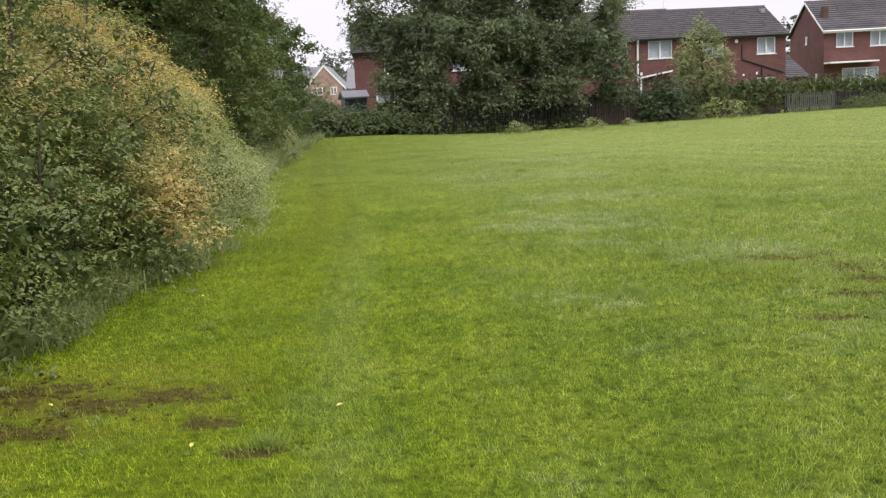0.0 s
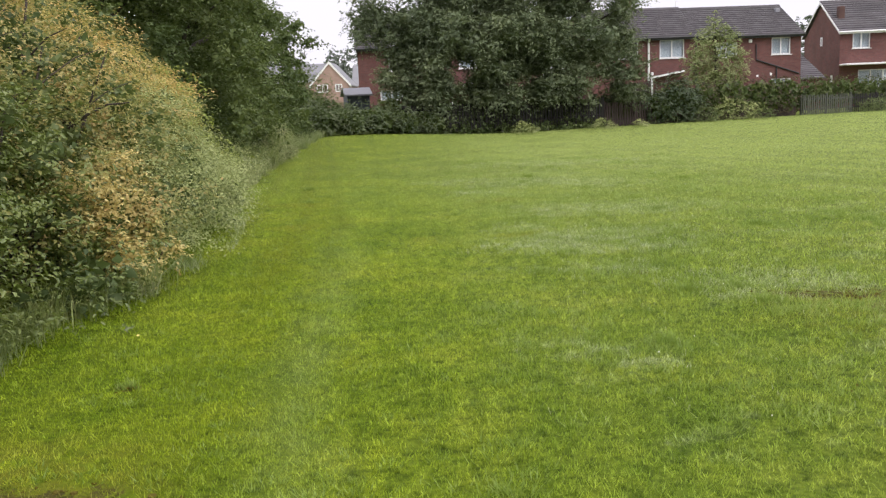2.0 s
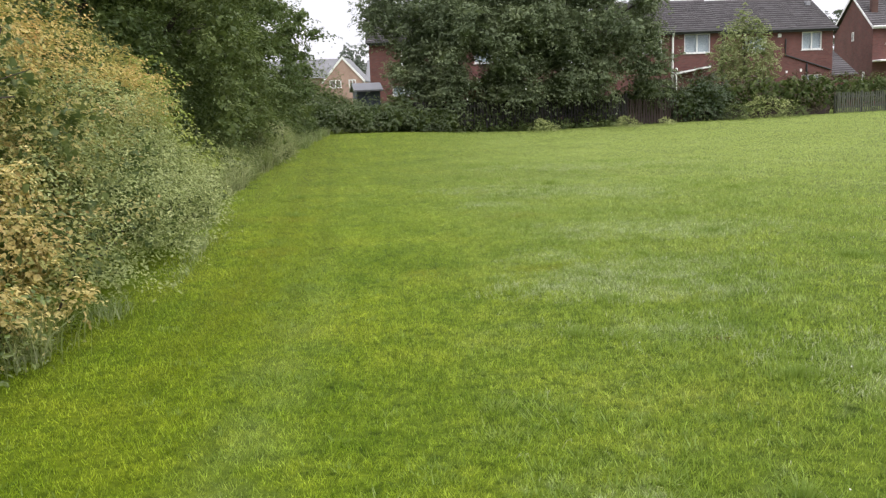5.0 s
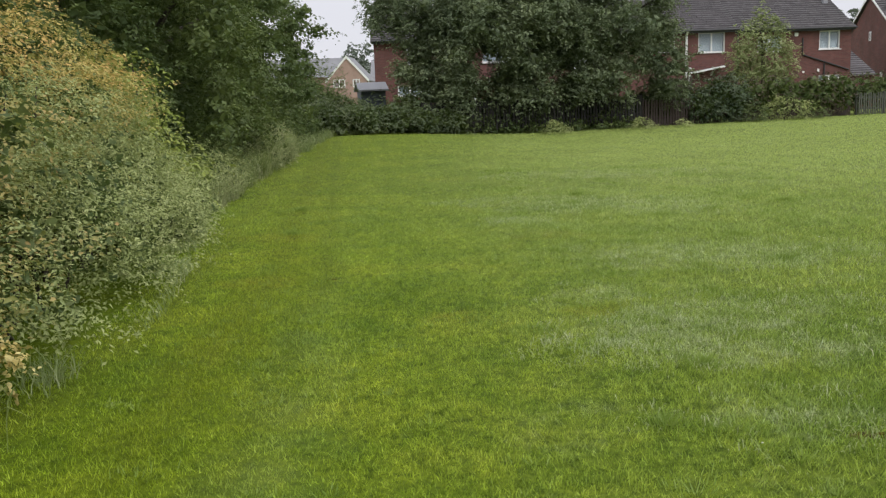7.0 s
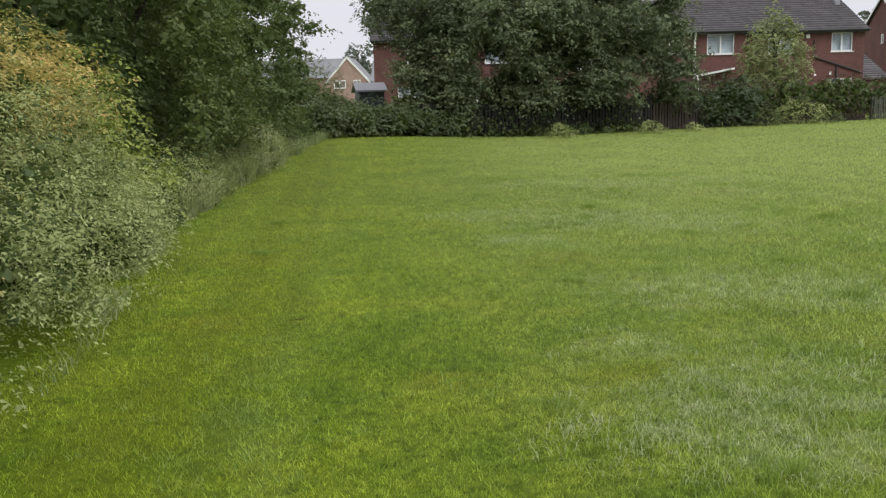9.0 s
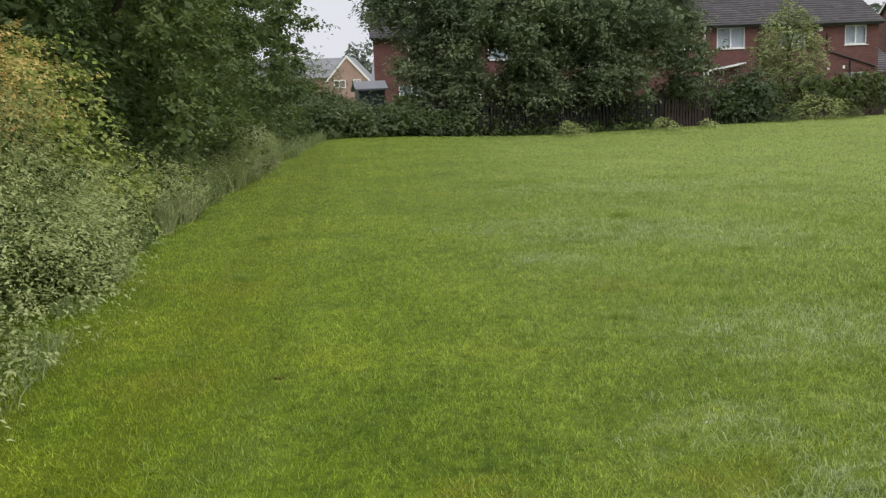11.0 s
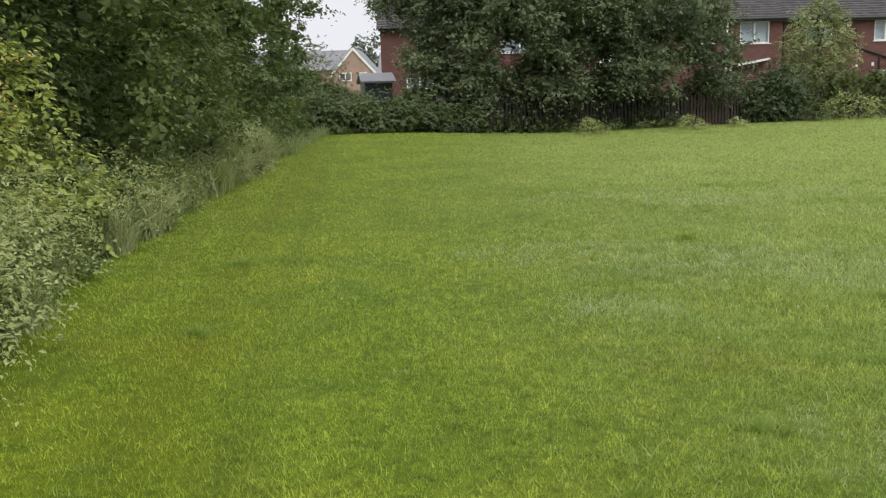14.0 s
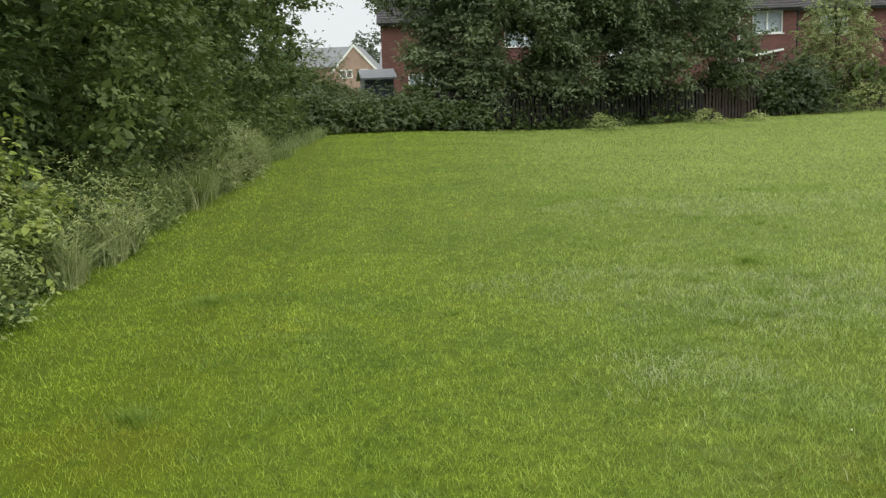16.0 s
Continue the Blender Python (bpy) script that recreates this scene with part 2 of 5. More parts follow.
def lawn_mat(name, blades):
    m, nt, b = node_mat(name, 0.75 if not blades else 0.45)
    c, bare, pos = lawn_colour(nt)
    if blades:
        at = nt.nodes.new("ShaderNodeAttribute")
        at.attribute_name = "tint"
        c = mix_node(nt, 0.8, c, ramp_node(nt, at.outputs["Fac"], [(0.0, (0.62, 0.7, 0.55)), (0.45, (1.46, 1.46, 1.2)), (0.82, (1.70, 1.72, 1.7)), (1.0, (1.88, 1.9, 2.4))]), "MULTIPLY")
        c = mix_node(nt, math_node(nt, "MULTIPLY", bare, 0.75), c, (0.17, 0.14, 0.05))
        b.inputs["Specular IOR Level"].default_value = 0.15
        tr = nt.nodes.new("ShaderNodeBsdfTranslucent")
        nt.links.new(c, tr.inputs[0])
        mx = nt.nodes.new("ShaderNodeMixShader")
        mx.inputs[0].default_value = 0.35
        nt.links.new(b.outputs[0], mx.inputs[1])
        nt.links.new(tr.outputs[0], mx.inputs[2])
        nt.links.new(mx.outputs[0], nt.nodes["Material Output"].inputs[0])
    else:
        b.inputs["Specular IOR Level"].default_value = 0.05
        soil = ramp_node(nt, noise_node(nt, pos, 14, 5, 0.7), [(0.3, (0.024, 0.022, 0.005)), (0.7, (0.088, 0.076, 0.018))])
        c = mix_node(nt, 1.0, c, (0.41, 0.445, 0.285), "MULTIPLY")
        c = mix_node(nt, bare, c, soil)
        bump_node(nt, b, noise_node(nt, pos, 30, 4), 0.6, 0.03)
    nt.links.new(c, b.inputs["Base Color"])
    return m


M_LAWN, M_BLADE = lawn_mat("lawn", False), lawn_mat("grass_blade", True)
M_SOIL = plain("turned_earth", (0.084, 0.07, 0.014), 0.95, 0.5, 20, bump=0.6)
M_SOIL.node_tree.nodes["Principled BSDF"].inputs["Specular IOR Level"].default_value = 0.04
M_BARK = plain("bark", (0.05, 0.04, 0.028), 0.9, 0.4, 12, bump=0.7)
M_BRICK = brick_mat("red_brick", (0.18, 0.071, 0.060), (0.13, 0.050, 0.045), (0.15, 0.105, 0.09))
# buff brick of the distant houses, paled to carry haze in its colour
M_BUFF = brick_mat("buff_brick", (0.45, 0.30, 0.24), (0.41, 0.27, 0.215), (0.42, 0.34, 0.28))
M_TILE = plain("concrete_roof_tile", (0.098, 0.089, 0.094), 0.8, 0.4, 3, bump=0.3, piece=0.2)
M_TILE_PALE = plain("weathered_roof_tile", (0.20, 0.20, 0.21), 0.85, 0.2, 3)
M_SOOT = plain("sooty_brick", (0.10, 0.055, 0.045), 0.9, 0.3, 8)
M_UPVC = plain("white_upvc", (0.80, 0.80, 0.78), 0.35, 0.06, 4, bump=0.02)
M_BLACK = plain("black_gutter", (0.03, 0.03, 0.032), 0.45, 0.3, 5)
# near black: holds the shade below the trees in the wood's colour
M_FENCE = plain("weathered_fence_wood", (0.02, 0.018, 0.015), 0.9, 0.45, 7, bump=0.5)
M_BOARD = plain("brown_fence_board", (0.058, 0.041, 0.034), 0.9, 0.45, 6, bump=0.5)
M_PICKET = plain("mossy_picket_wood", (0.075, 0.08, 0.06), 0.9, 0.4, 7, bump=0.5)
M_FELT = plain("roofing_felt", (0.27, 0.27, 0.29), 0.9, 0.15, 5)
M_SHED = plain("blue_grey_shed_paint", (0.075, 0.09, 0.115), 0.7, 0.3, 5)
M_CURTAIN = plain("pale_blind", (0.37, 0.42, 0.45), 0.9, 0.1, 5)
M_ROOM = plain("dim_room_plaster", (0.25, 0.23, 0.2), 0.9, 0.2, 2)
M_GLASS, gnt, gb = node_mat("window_glass", 0.02)
gb.inputs["Transmission Weight"].default_value, gb.inputs["IOR"].default_value = 1.0, 1.5
gb.inputs["Base Color"].default_value = (0.92, 0.96, 0.97, 1)

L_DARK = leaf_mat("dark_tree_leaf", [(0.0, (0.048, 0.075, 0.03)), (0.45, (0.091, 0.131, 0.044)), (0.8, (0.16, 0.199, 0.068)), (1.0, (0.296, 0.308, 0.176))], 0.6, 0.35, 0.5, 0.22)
# lifted and blued so that the mist before these trees sits in the leaf colour
L_BIG = leaf_mat("broad_tree_leaf", [(0.0, (0.085, 0.118, 0.068)), (0.5, (0.152, 0.19, 0.103)), (0.85, (0.22, 0.255, 0.135)), (1.0, (0.36, 0.37, 0.25))], 0.5, 0.36, 0.5, 0.22)
L_PRIVET = leaf_mat("deep_green_leaf", [(0.0, (0.051, 0.079, 0.02)), (0.5, (0.13, 0.175, 0.036)), (0.85, (0.228, 0.264, 0.066)), (1.0, (0.476, 0.487, 0.308))], 1.0, 0.3, 0.38, 0.5)
L_HAW = leaf_mat("turning_hawthorn_leaf", [(0.0, (0.09, 0.115, 0.03)), (0.3, (0.19, 0.21, 0.055)), (0.5, (0.34, 0.325, 0.11)), (0.68, (0.5, 0.375, 0.15)), (1.0, (0.64, 0.37, 0.17))], 1.7, 0.4, 0.5, 0.22)
L_BRAM = leaf_mat("grey_green_bramble_leaf", [(0.0, (0.113, 0.156, 0.049)), (0.4, (0.306, 0.351, 0.134)), (0.7, (0.463, 0.503, 0.218)), (1.0, (0.633, 0.636, 0.329))], 1.6, 0.38, 0.5, 0.22)
L_PALE = leaf_mat("pale_weed_leaf", [(0.0, (0.22, 0.25, 0.10)), (0.5, (0.42, 0.45, 0.22)), (1.0, (0.66, 0.64, 0.42))], 1.4, 0.45, 0.5, 0.22)
L_LIME = leaf_mat("bright_green_leaf", [(0.0, (0.117, 0.165, 0.033)), (0.45, (0.273, 0.336, 0.072)), (0.75, (0.429, 0.458, 0.132)), (1.0, (0.702, 0.561, 0.22))], 1.6, 0.4, 0.5, 0.22)
L_BIRCH = leaf_mat("pale_birch_leaf", [(0.0, (0.158, 0.198, 0.081)), (0.5, (0.273, 0.319, 0.132)), (1.0, (0.452, 0.472, 0.253))], 1.0, 0.35, 0.5, 0.22)
L_HEDGE = leaf_mat("clipped_hedge_leaf", [(0.0, (0.045, 0.06, 0.024)), (0.5, (0.085, 0.1, 0.036)), (1.0, (0.22, 0.21, 0.08))], 0.9, 0.25, 0.5, 0.22)
L_BROWN = leaf_mat("brown_hedge_leaf", [(0.0, (0.048, 0.038, 0.027)), (0.5, (0.09, 0.068, 0.045)), (1.0, (0.133, 0.119, 0.054))], 0.9, 0.2, 0.5, 0.22)
L_DEAD = leaf_mat("withered_blossom", [(0.0, (0.335, 0.248, 0.091)), (0.4, (0.646, 0.522, 0.203)), (0.8, (0.862, 0.745, 0.345)), (1.0, (0.862, 0.88, 0.487))], 3.0, 0.35, 0.5, 0.22)
L_TALL = leaf_mat("tall_grass_blade", [(0.0, (0.153, 0.221, 0.069)), (0.5, (0.281, 0.346, 0.138)), (0.85, (0.425, 0.451, 0.253)), (1.0, (0.561, 0.557, 0.391))], 1.5, 0.5, 0.5, 0.22)
L_GRASS = leaf_mat("blue_green_grass_blade", [(0.0, (0.143, 0.195, 0.054)), (0.5, (0.273, 0.329, 0.107)), (0.85, (0.442, 0.476, 0.189)), (1.0, (0.65, 0.61, 0.288))], 1.5, 0.4, 0.5, 0.25)
L_STRAW = leaf_mat("pale_coarse_blade", [(0.0, (0.24, 0.31, 0.11)), (0.5, (0.36, 0.41, 0.19)), (1.0, (0.55, 0.57, 0.36))], 2.0, 0.4, 0.4, 0.35)
L_TUFT = leaf_mat("tuft_grass_blade", [(0.0, (0.12, 0.2, 0.03)), (0.5, (0.24, 0.34, 0.06)), (1.0, (0.38, 0.46, 0.13))], 1.0, 0.42, 0.45, 0.45)
L_IVY = leaf_mat("ivy_leaf", [(0.0, (0.03, 0.05, 0.024)), (0.5, (0.065, 0.098, 0.045)), (1.0, (0.19, 0.22, 0.13))], 1.3, 0.2, 0.45, 0.3)
L_WEED = leaf_mat("weed_leaf", [(0.0, (0.08, 0.11, 0.04)), (0.5, (0.14, 0.18, 0.065)), (0.85, (0.22, 0.26, 0.11)), (1.0, (0.42, 0.43, 0.28))], 1.3, 0.3, 0.5, 0.22)
L_LIMB = leaf_mat("yellow_green_leaf", [(0.0, (0.069, 0.094, 0.022)), (0.45, (0.163, 0.194, 0.044)), (0.75, (0.275, 0.294, 0.077)), (1.0, (0.525, 0.45, 0.154))], 1.1, 0.32, 0.5, 0.22)
L_ORANGE = leaf_mat("orange_hawthorn_leaf", [(0.0, (0.179, 0.202, 0.053)), (0.32, (0.381, 0.381, 0.116)), (0.55, (0.582, 0.459, 0.158)), (0.8, (0.706, 0.448, 0.179)), (1.0, (0.806, 0.582, 0.294))], 0.9, 0.4, 0.5, 0.22)
L_OLIVE = leaf_mat("olive_tree_leaf", [(0.0, (0.045, 0.068, 0.022)), (0.4, (0.094, 0.131, 0.042)), (0.75, (0.166, 0.209, 0.065)), (1.0, (0.296, 0.34, 0.158))], 0.8, 0.35, 0.5, 0.25)
# greyed and paled: distance haze is painted into this leaf colour
L_FAR = leaf_mat("hazed_distant_leaf", [(0.0, (0.12, 0.145, 0.12)), (0.6, (0.17, 0.2, 0.16)), (1.0, (0.24, 0.26, 0.21))], 0.3, 0.3, 0.5, 0.22)


# ---- mesh helpers ----
rng = np.random.default_rng(7)


def link(name, mesh, parent=None, mat=None, label=""):
    ob = new(name, mesh)
    if mat is not None and mesh is not None:
        mesh.materials.append(mat)
    if parent is not None:
        ob.parent = parent
    if label:
        ob["label"] = label
    return ob


def part(name, bm, material, parent, label=""):
    me = bpy.data.meshes.new(name)
    bm.normal_update()
    bm.to_mesh(me)
    bm.free()
    return link(name, me, parent, material, label)


def box(bm, x0, x1, y0, y1, z0, z1, bevel=0.0):
    vs = [bm.verts.new((x, y, z)) for z in (z0, z1) for x, y in ((x0, y0), (x1, y0), (x1, y1), (x0, y1))]
    fs = [bm.faces.new([vs[i] for i in f]) for f in ((3, 2, 1, 0), (4, 5, 6, 7), (0, 1, 5, 4), (1, 2, 6, 5), (2, 3, 7, 6), (3, 0, 4, 7))]
    if bevel:
        bmesh.ops.bevel(bm, geom=list({e for f in fs for e in f.edges}), offset=bevel, segments=1, affect="EDGES")


def boxed(name, parent, mat, *b, bevel=0.0, label=""):
    bm = bmesh.new()
    box(bm, *b, bevel)
    return part(name, bm, mat, parent, label)


def tube(bm, pts, radii, n=7):
    """A tapered tube through points."""
    rings = []
    for i, (p, r) in enumerate(zip(pts, radii)):
        a, b = Vector(pts[max(i - 1, 0)]), Vector(pts[min(i + 1, len(pts) - 1)])
        w = (b - a).normalized()
        s = w.cross(Vector((0.3, 0.9, 0.2))).normalized()
        u = w.cross(s)
        rings.append([bm.verts.new(Vector(p) + r * (math.cos(k * 2 * math.pi / n) * s + math.sin(k * 2 * math.pi / n) * u)) for k in range(n)])
    for q, r in zip(rings, rings[1:]):
        for k in range(n):
            bm.faces.new((q[k], q[(k + 1) % n], r[(k + 1) % n], r[k]))
    bm.faces.new(rings[-1])
    bm.faces.new(rings[0][::-1])


def grass_mesh(name, verts, faces_per, corner, count, tint):
    """A mesh of count alike pieces: verts (count, k, 3), and the faces of one piece."""
    k = verts.shape[1]
    me = bpy.data.meshes.new(name)
    me.vertices.add(count * k)
    me.vertices.foreach_set("co", np.ascontiguousarray(verts, dtype=np.float32).ravel())
    idx = (np.arange(count)[:, None] * k + np.array(corner)[None, :]).ravel()
    me.loops.add(len(idx))
    me.loops.foreach_set("vertex_index", idx.astype(np.int32))
    sizes = np.tile(np.array(faces_per, dtype=np.int32), count)
    starts = np.concatenate(([0], np.cumsum(sizes)[:-1])).astype(np.int32)
    me.polygons.add(len(sizes))
    me.polygons.foreach_set("loop_start", starts)
    at = me.attributes.new("tint", "FLOAT", "POINT")
    at.data.foreach_set("value", np.repeat(tint, k).astype(np.float32))
    me.update()
    me.validate()
    return me


def unit(v):
    return v / np.maximum(np.linalg.norm(v, axis=1, keepdims=True), 1e-6)


def leaves(name, c, n, size, along=None, near=False, wide=0.5, tint=None):
    """Leaves at centres c that face n; folded along the midrib."""
    N = len(c)
    r = rng.normal(size=(N, 3)) if along is None else along + 0.3 * rng.normal(size=(N, 3))
    n = unit(n + 0.32 * rng.normal(size=(N, 3)))
    a = unit(r - (r * n).sum(1, keepdims=True) * n)
    s = np.cross(n, a)
    L = (size * rng.uniform(0.6, 1.35, N))[:, None]
    W = L * wide
    if near:
        tpl = [(0, 0, 0), (0.3, 0.5, 0.12), (0.68, 0.40, 0.08), (1, 0, -0.12), (0.68, -0.40, 0.08), (0.3, -0.5, 0.12)]
        fp, cor = (4, 4), (0, 3, 2, 1, 0, 5, 4, 3)
    else:
        tpl = [(0, 0, 0), (0.45, 0.5, 0.1), (1, 0, -0.1), (0.45, -0.5, 0.1)]
        fp, cor = (3, 3), (0, 2, 1, 0, 3, 2)
    v = np.stack([c + (p - 0.5) * L * a + q * W * s + h * L * n for p, q, h in tpl], 1)
    return grass_mesh(name, v, fp, cor, N, rng.uniform(0, 1, N) if tint is None else tint)


def cloud(blobs, per_m2, spray=5, reach=0.12, floor=0.03, ragged=0.25, inner=0.35, gaps=0.0, grain=0.4, droop=0.35):
    """Leaves over a mass of ellipsoids: paired along arching twigs, with gaps and an uneven outline. Gives centres, facings, axes and tints."""
    B = np.array(blobs, dtype=float)
    C, Nn, A, T = [], [], [], []
    for b in B:
        R = b[3:]
        area = 4 * math.pi * ((R[0] * R[1]) ** 1.6 / 3 + (R[0] * R[2]) ** 1.6 / 3 + (R[1] * R[2]) ** 1.6 / 3) ** (1 / 1.6)
        k = max(int(area * per_m2 / spray), 3)
        d = unit(rng.normal(size=(k, 3)))
        lump = 1 + ragged * 0.5 * (np.sin(d[:, 0] * 5 + b[0] * 3) * np.sin(d[:, 1] * 6 + b[1] * 2) + np.sin(d[:, 2] * 7 + b[2] * 5 + d[:, 0] * 4))
        rad = np.where(rng.uniform(size=k) < inner, rng.uniform(0.55, 0.92, k), rng.uniform(0.9, 1.0 + ragged * 0.4, k)) * lump
        p = b[:3] + d * R * rad[:, None]
        nn = unit(d / R)
        keep = p[:, 2] > floor
        for o in B:
            if o is not b:
                keep &= (((p - o[:3]) / o[3:]) ** 2).sum(1) > 0.5
        if gaps:
            w = p * (2 * math.pi / grain)
            w2 = w * 2.3 + 1.7
            hollow = np.sin(w[:, 0] + 1.3 * np.sin(w[:, 1] * 0.7)) * np.sin(w[:, 1] * 0.8 + 1.1 * np.sin(w[:, 2] * 1.3)) + 1.1 * np.sin(w[:, 2] * 1.5 + 1.4 * np.sin(w[:, 1] * 0.5)) + 0.5 * np.sin(w2[:, 0] + w2[:, 1]) * np.sin(w2[:, 2] * 1.4 + w2[:, 1])
            keep &= hollow + rng.normal(size=k) * 0.25 > gaps * 2.4 - 1.9
        p, nn = p[keep], nn[keep]
        k = len(p)
        up = np.array((0.0, 0.0, 1.0))
        tw = unit(nn * 0.8 + rng.normal(size=p.shape) * 0.5 + up * 0.15)
        side = unit(np.cross(tw, up) + 1e-4)
        t = (np.arange(spray) + rng.uniform(0, 0.8, (k, spray))) / spray
        sgn = np.where(np.arange(spray) % 2 == 0, 1.0, -1.0)[None, :, None] * rng.uniform(0.5, 1.2, (k, spray, 1))
        long = reach * rng.uniform(0.65, 1.35, (k, 1, 1)) * np.where(rng.uniform(size=(k, 1, 1)) < 0.09, 1.9, 1.0)
        q = p[:, None] + tw[:, None] * (t[..., None] - 0.55) * long - up * (droop * long * t[..., None] ** 2)
        q = q + side[:, None] * sgn * long * 0.16 * (1.15 - 0.6 * t[..., None]) + rng.normal(size=q.shape) * reach * 0.05
        C.append(q.reshape(-1, 3))
        Nn.append((np.repeat(nn * 0.45 + up * 0.8, spray, 0)))
        A.append((side[:, None] * sgn * 0.8 + tw[:, None] * 0.7 - up * 0.15).reshape(-1, 3))
        T.append((0.5 * rng.uniform(size=(k, 1)) + 0.28 * t + 0.22 * rng.uniform(size=(k, spray))).ravel())
    C, Nn, A, T = np.concatenate(C), np.concatenate(Nn), np.concatenate(A), np.concatenate(T)
    ok = C[:, 2] > floor
    return C[ok], Nn[ok], A[ok], T[ok]


def heart(blobs, count, size, name):
    """The larger leaves inside a mass, which close it to the eye."""
    B = np.array(blobs, dtype=float)
    i = rng.choice(len(B), count, p=(B[:, 3] * B[:, 4] * B[:, 5]) / (B[:, 3] * B[:, 4] * B[:, 5]).sum())
    p = B[i, :3] + unit(rng.normal(size=(count, 3))) * (rng.uniform(0, 0.6, (count, 1)) ** 0.6) * B[i, 3:]
    p = p[p[:, 2] > 0.03]
    return leaves(name, p, rng.normal(size=p.shape), size, wide=0.75)


def empty(name, x, y, z, label, category, group="", angle=0):
    e = new(name)
    e.empty_display_size = 0.2
    e.matrix_world = pose(x, y, z, 0, 0, angle)
    return tagged(e, label, category, group)


def shrub(name, label, category, base, blobs, mat, size, per_m2, stems=5, spray=5, reach=0.12, near=False, wide=0.5, ragged=0.25, group="", inner=0.35, woody=True, crown="foliage", core=0, core_size=0.16, gaps=0.0, grain=0.4):
    """A shrub: stems from its base into the mass, and its leaves. Blobs lie in world metres."""
    bx, by, bz = base
    e = empty(name, bx, by, bz, label, category, group)
    loc = [(b[0] - bx, b[1] - by, b[2] - bz, *b[3:]) for b in blobs]
    c, n, a, tint = cloud(loc, per_m2, spray, reach, ragged=ragged, inner=inner, gaps=gaps, grain=grain)
    ob = link(crown, leaves(crown, c, n, size, a, near, wide, tint), e, mat)
    ob["kind"] = "stuff"
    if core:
        # dark leaf colour here stands in for the shade deep in the gaps
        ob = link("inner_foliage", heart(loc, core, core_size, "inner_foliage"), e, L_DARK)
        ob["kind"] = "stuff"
    if woody:
        for i in range(stems):
            b = loc[i % len(loc)]
            tip = Vector((b[0] + b[3] * random.uniform(-0.6, 0.7), b[1] + b[4] * random.uniform(-0.6, 0.6), b[2] + b[5] * random.uniform(0.1, 0.8)))
            foot = Vector((b[0] * 0.5 + random.uniform(-0.15, 0.15), b[1] * 0.6 + random.uniform(-0.2, 0.2), -0.05))
            mid = foot.lerp(tip, 0.5) + Vector((random.uniform(-0.12, 0.12), random.uniform(-0.12, 0.12), 0.12))
            r = 0.012 + 0.008 * tip.z
            bm = bmesh.new()
            tube(bm, [foot, mid, tip], [r, r * 0.7, r * 0.25], 6)
            part("stem", bm, M_BARK, e)
    return e


def tree(name, label, base, height, trunk_r, blobs, mat, size, per_m2, spray=6, reach=0.35, limbs=7, ragged=0.3, wide=0.6, near=False, inner=0.3, lean=(0, 0), core=0, core_size=0.4, gaps=0.0, grain=1.2):
    bx, by, bz = base
    e = empty(name, bx, by, bz, label, "tree")
    loc = [(b[0] - bx, b[1] - by, b[2] - bz, *b[3:]) for b in blobs]
    bm = bmesh.new()
    hs = [0, 0.08, 0.3, 0.6, 0.95]
    tube(bm, [(lean[0] * h + random.uniform(-0.1, 0.1) * h, lean[1] * h + random.uniform(-0.1, 0.1) * h, height * h - 0.05) for h in hs],
         [trunk_r * 1.35, trunk_r, trunk_r * 0.85, trunk_r * 0.5, trunk_r * 0.12], 9)
    part("trunk", bm, M_BARK, e)
    for i in range(limbs):
        b = loc[(i * 7 + 3) % len(loc)]
        h = min(max(b[2] - 1.2, 0.8), height * 0.75)
        foot, tip = Vector((lean[0] * h / height, lean[1] * h / height, h * 0.8)), Vector(b[:3])
        mid = foot.lerp(tip, 0.5) + Vector((0, 0, 0.3))
        bm = bmesh.new()
        tube(bm, [foot, mid, tip], [trunk_r * 0.45, trunk_r * 0.3, trunk_r * 0.08], 6)
        part("limb", bm, M_BARK, e)
    c, n, a, tint = cloud(loc, per_m2, spray, reach, floor=0.25, ragged=ragged, inner=inner, gaps=gaps, grain=grain)
    ob = link("crown", leaves("crown", c, n, size, a, near, wide, tint), e, mat)
    ob["kind"] = "stuff"
    if core:
        ob = link("inner_crown", heart(loc, core, core_size, "inner_crown"), e, mat)
        ob["kind"] = "stuff"
    return e


def crown_blobs(cx, cy, z0, z1, rx, ry, count, r0, r1, seed):
    """Clumps over an egg-shaped crown: most near its surface, down to the skirt."""
    g = np.random.default_rng(seed)
    out = []
    for i in range(count):
        d = g.normal(size=3)
        d /= np.linalg.norm(d)
        k = g.uniform(0.62, 1.0) if g.uniform() < 0.8 else g.uniform(0.1, 0.6)
        r = g.uniform(r0, r1)
        z = 0.5 * (z0 + z1) + d[2] * k * 0.5 * (z1 - z0)
        out.append((cx + d[0] * k * rx, cy + d[1] * k * ry, max(z, z0 + r * 0.5), r * g.uniform(0.9, 1.3), r * g.uniform(0.9, 1.3), r * g.uniform(0.65, 0.9)))
    return out


def smooth(v, lo, hi):
    t = np.clip((v - lo) / (hi - lo), 0, 1)
    return t * t * (3 - 2 * t)


def ground_z(x, y):
    """The field: level, with a low swell in its far corner and small unevenness."""
    x, y = np.asarray(x, float), np.asarray(y, float)
    swell = 0.30 * smooth(y, 20, 37) * (1 - smooth(x, -4, 3.5))
    small = 0.012 * np.sin(x * 1.7 + np.sin(y * 0.9)) * np.sin(y * 1.3 + 1) + 0.008 * np.sin(x * 4.1 + y * 2.3)
    return swell + small * (1 - smooth(np.hypot(x, y - 10), 10, 26))


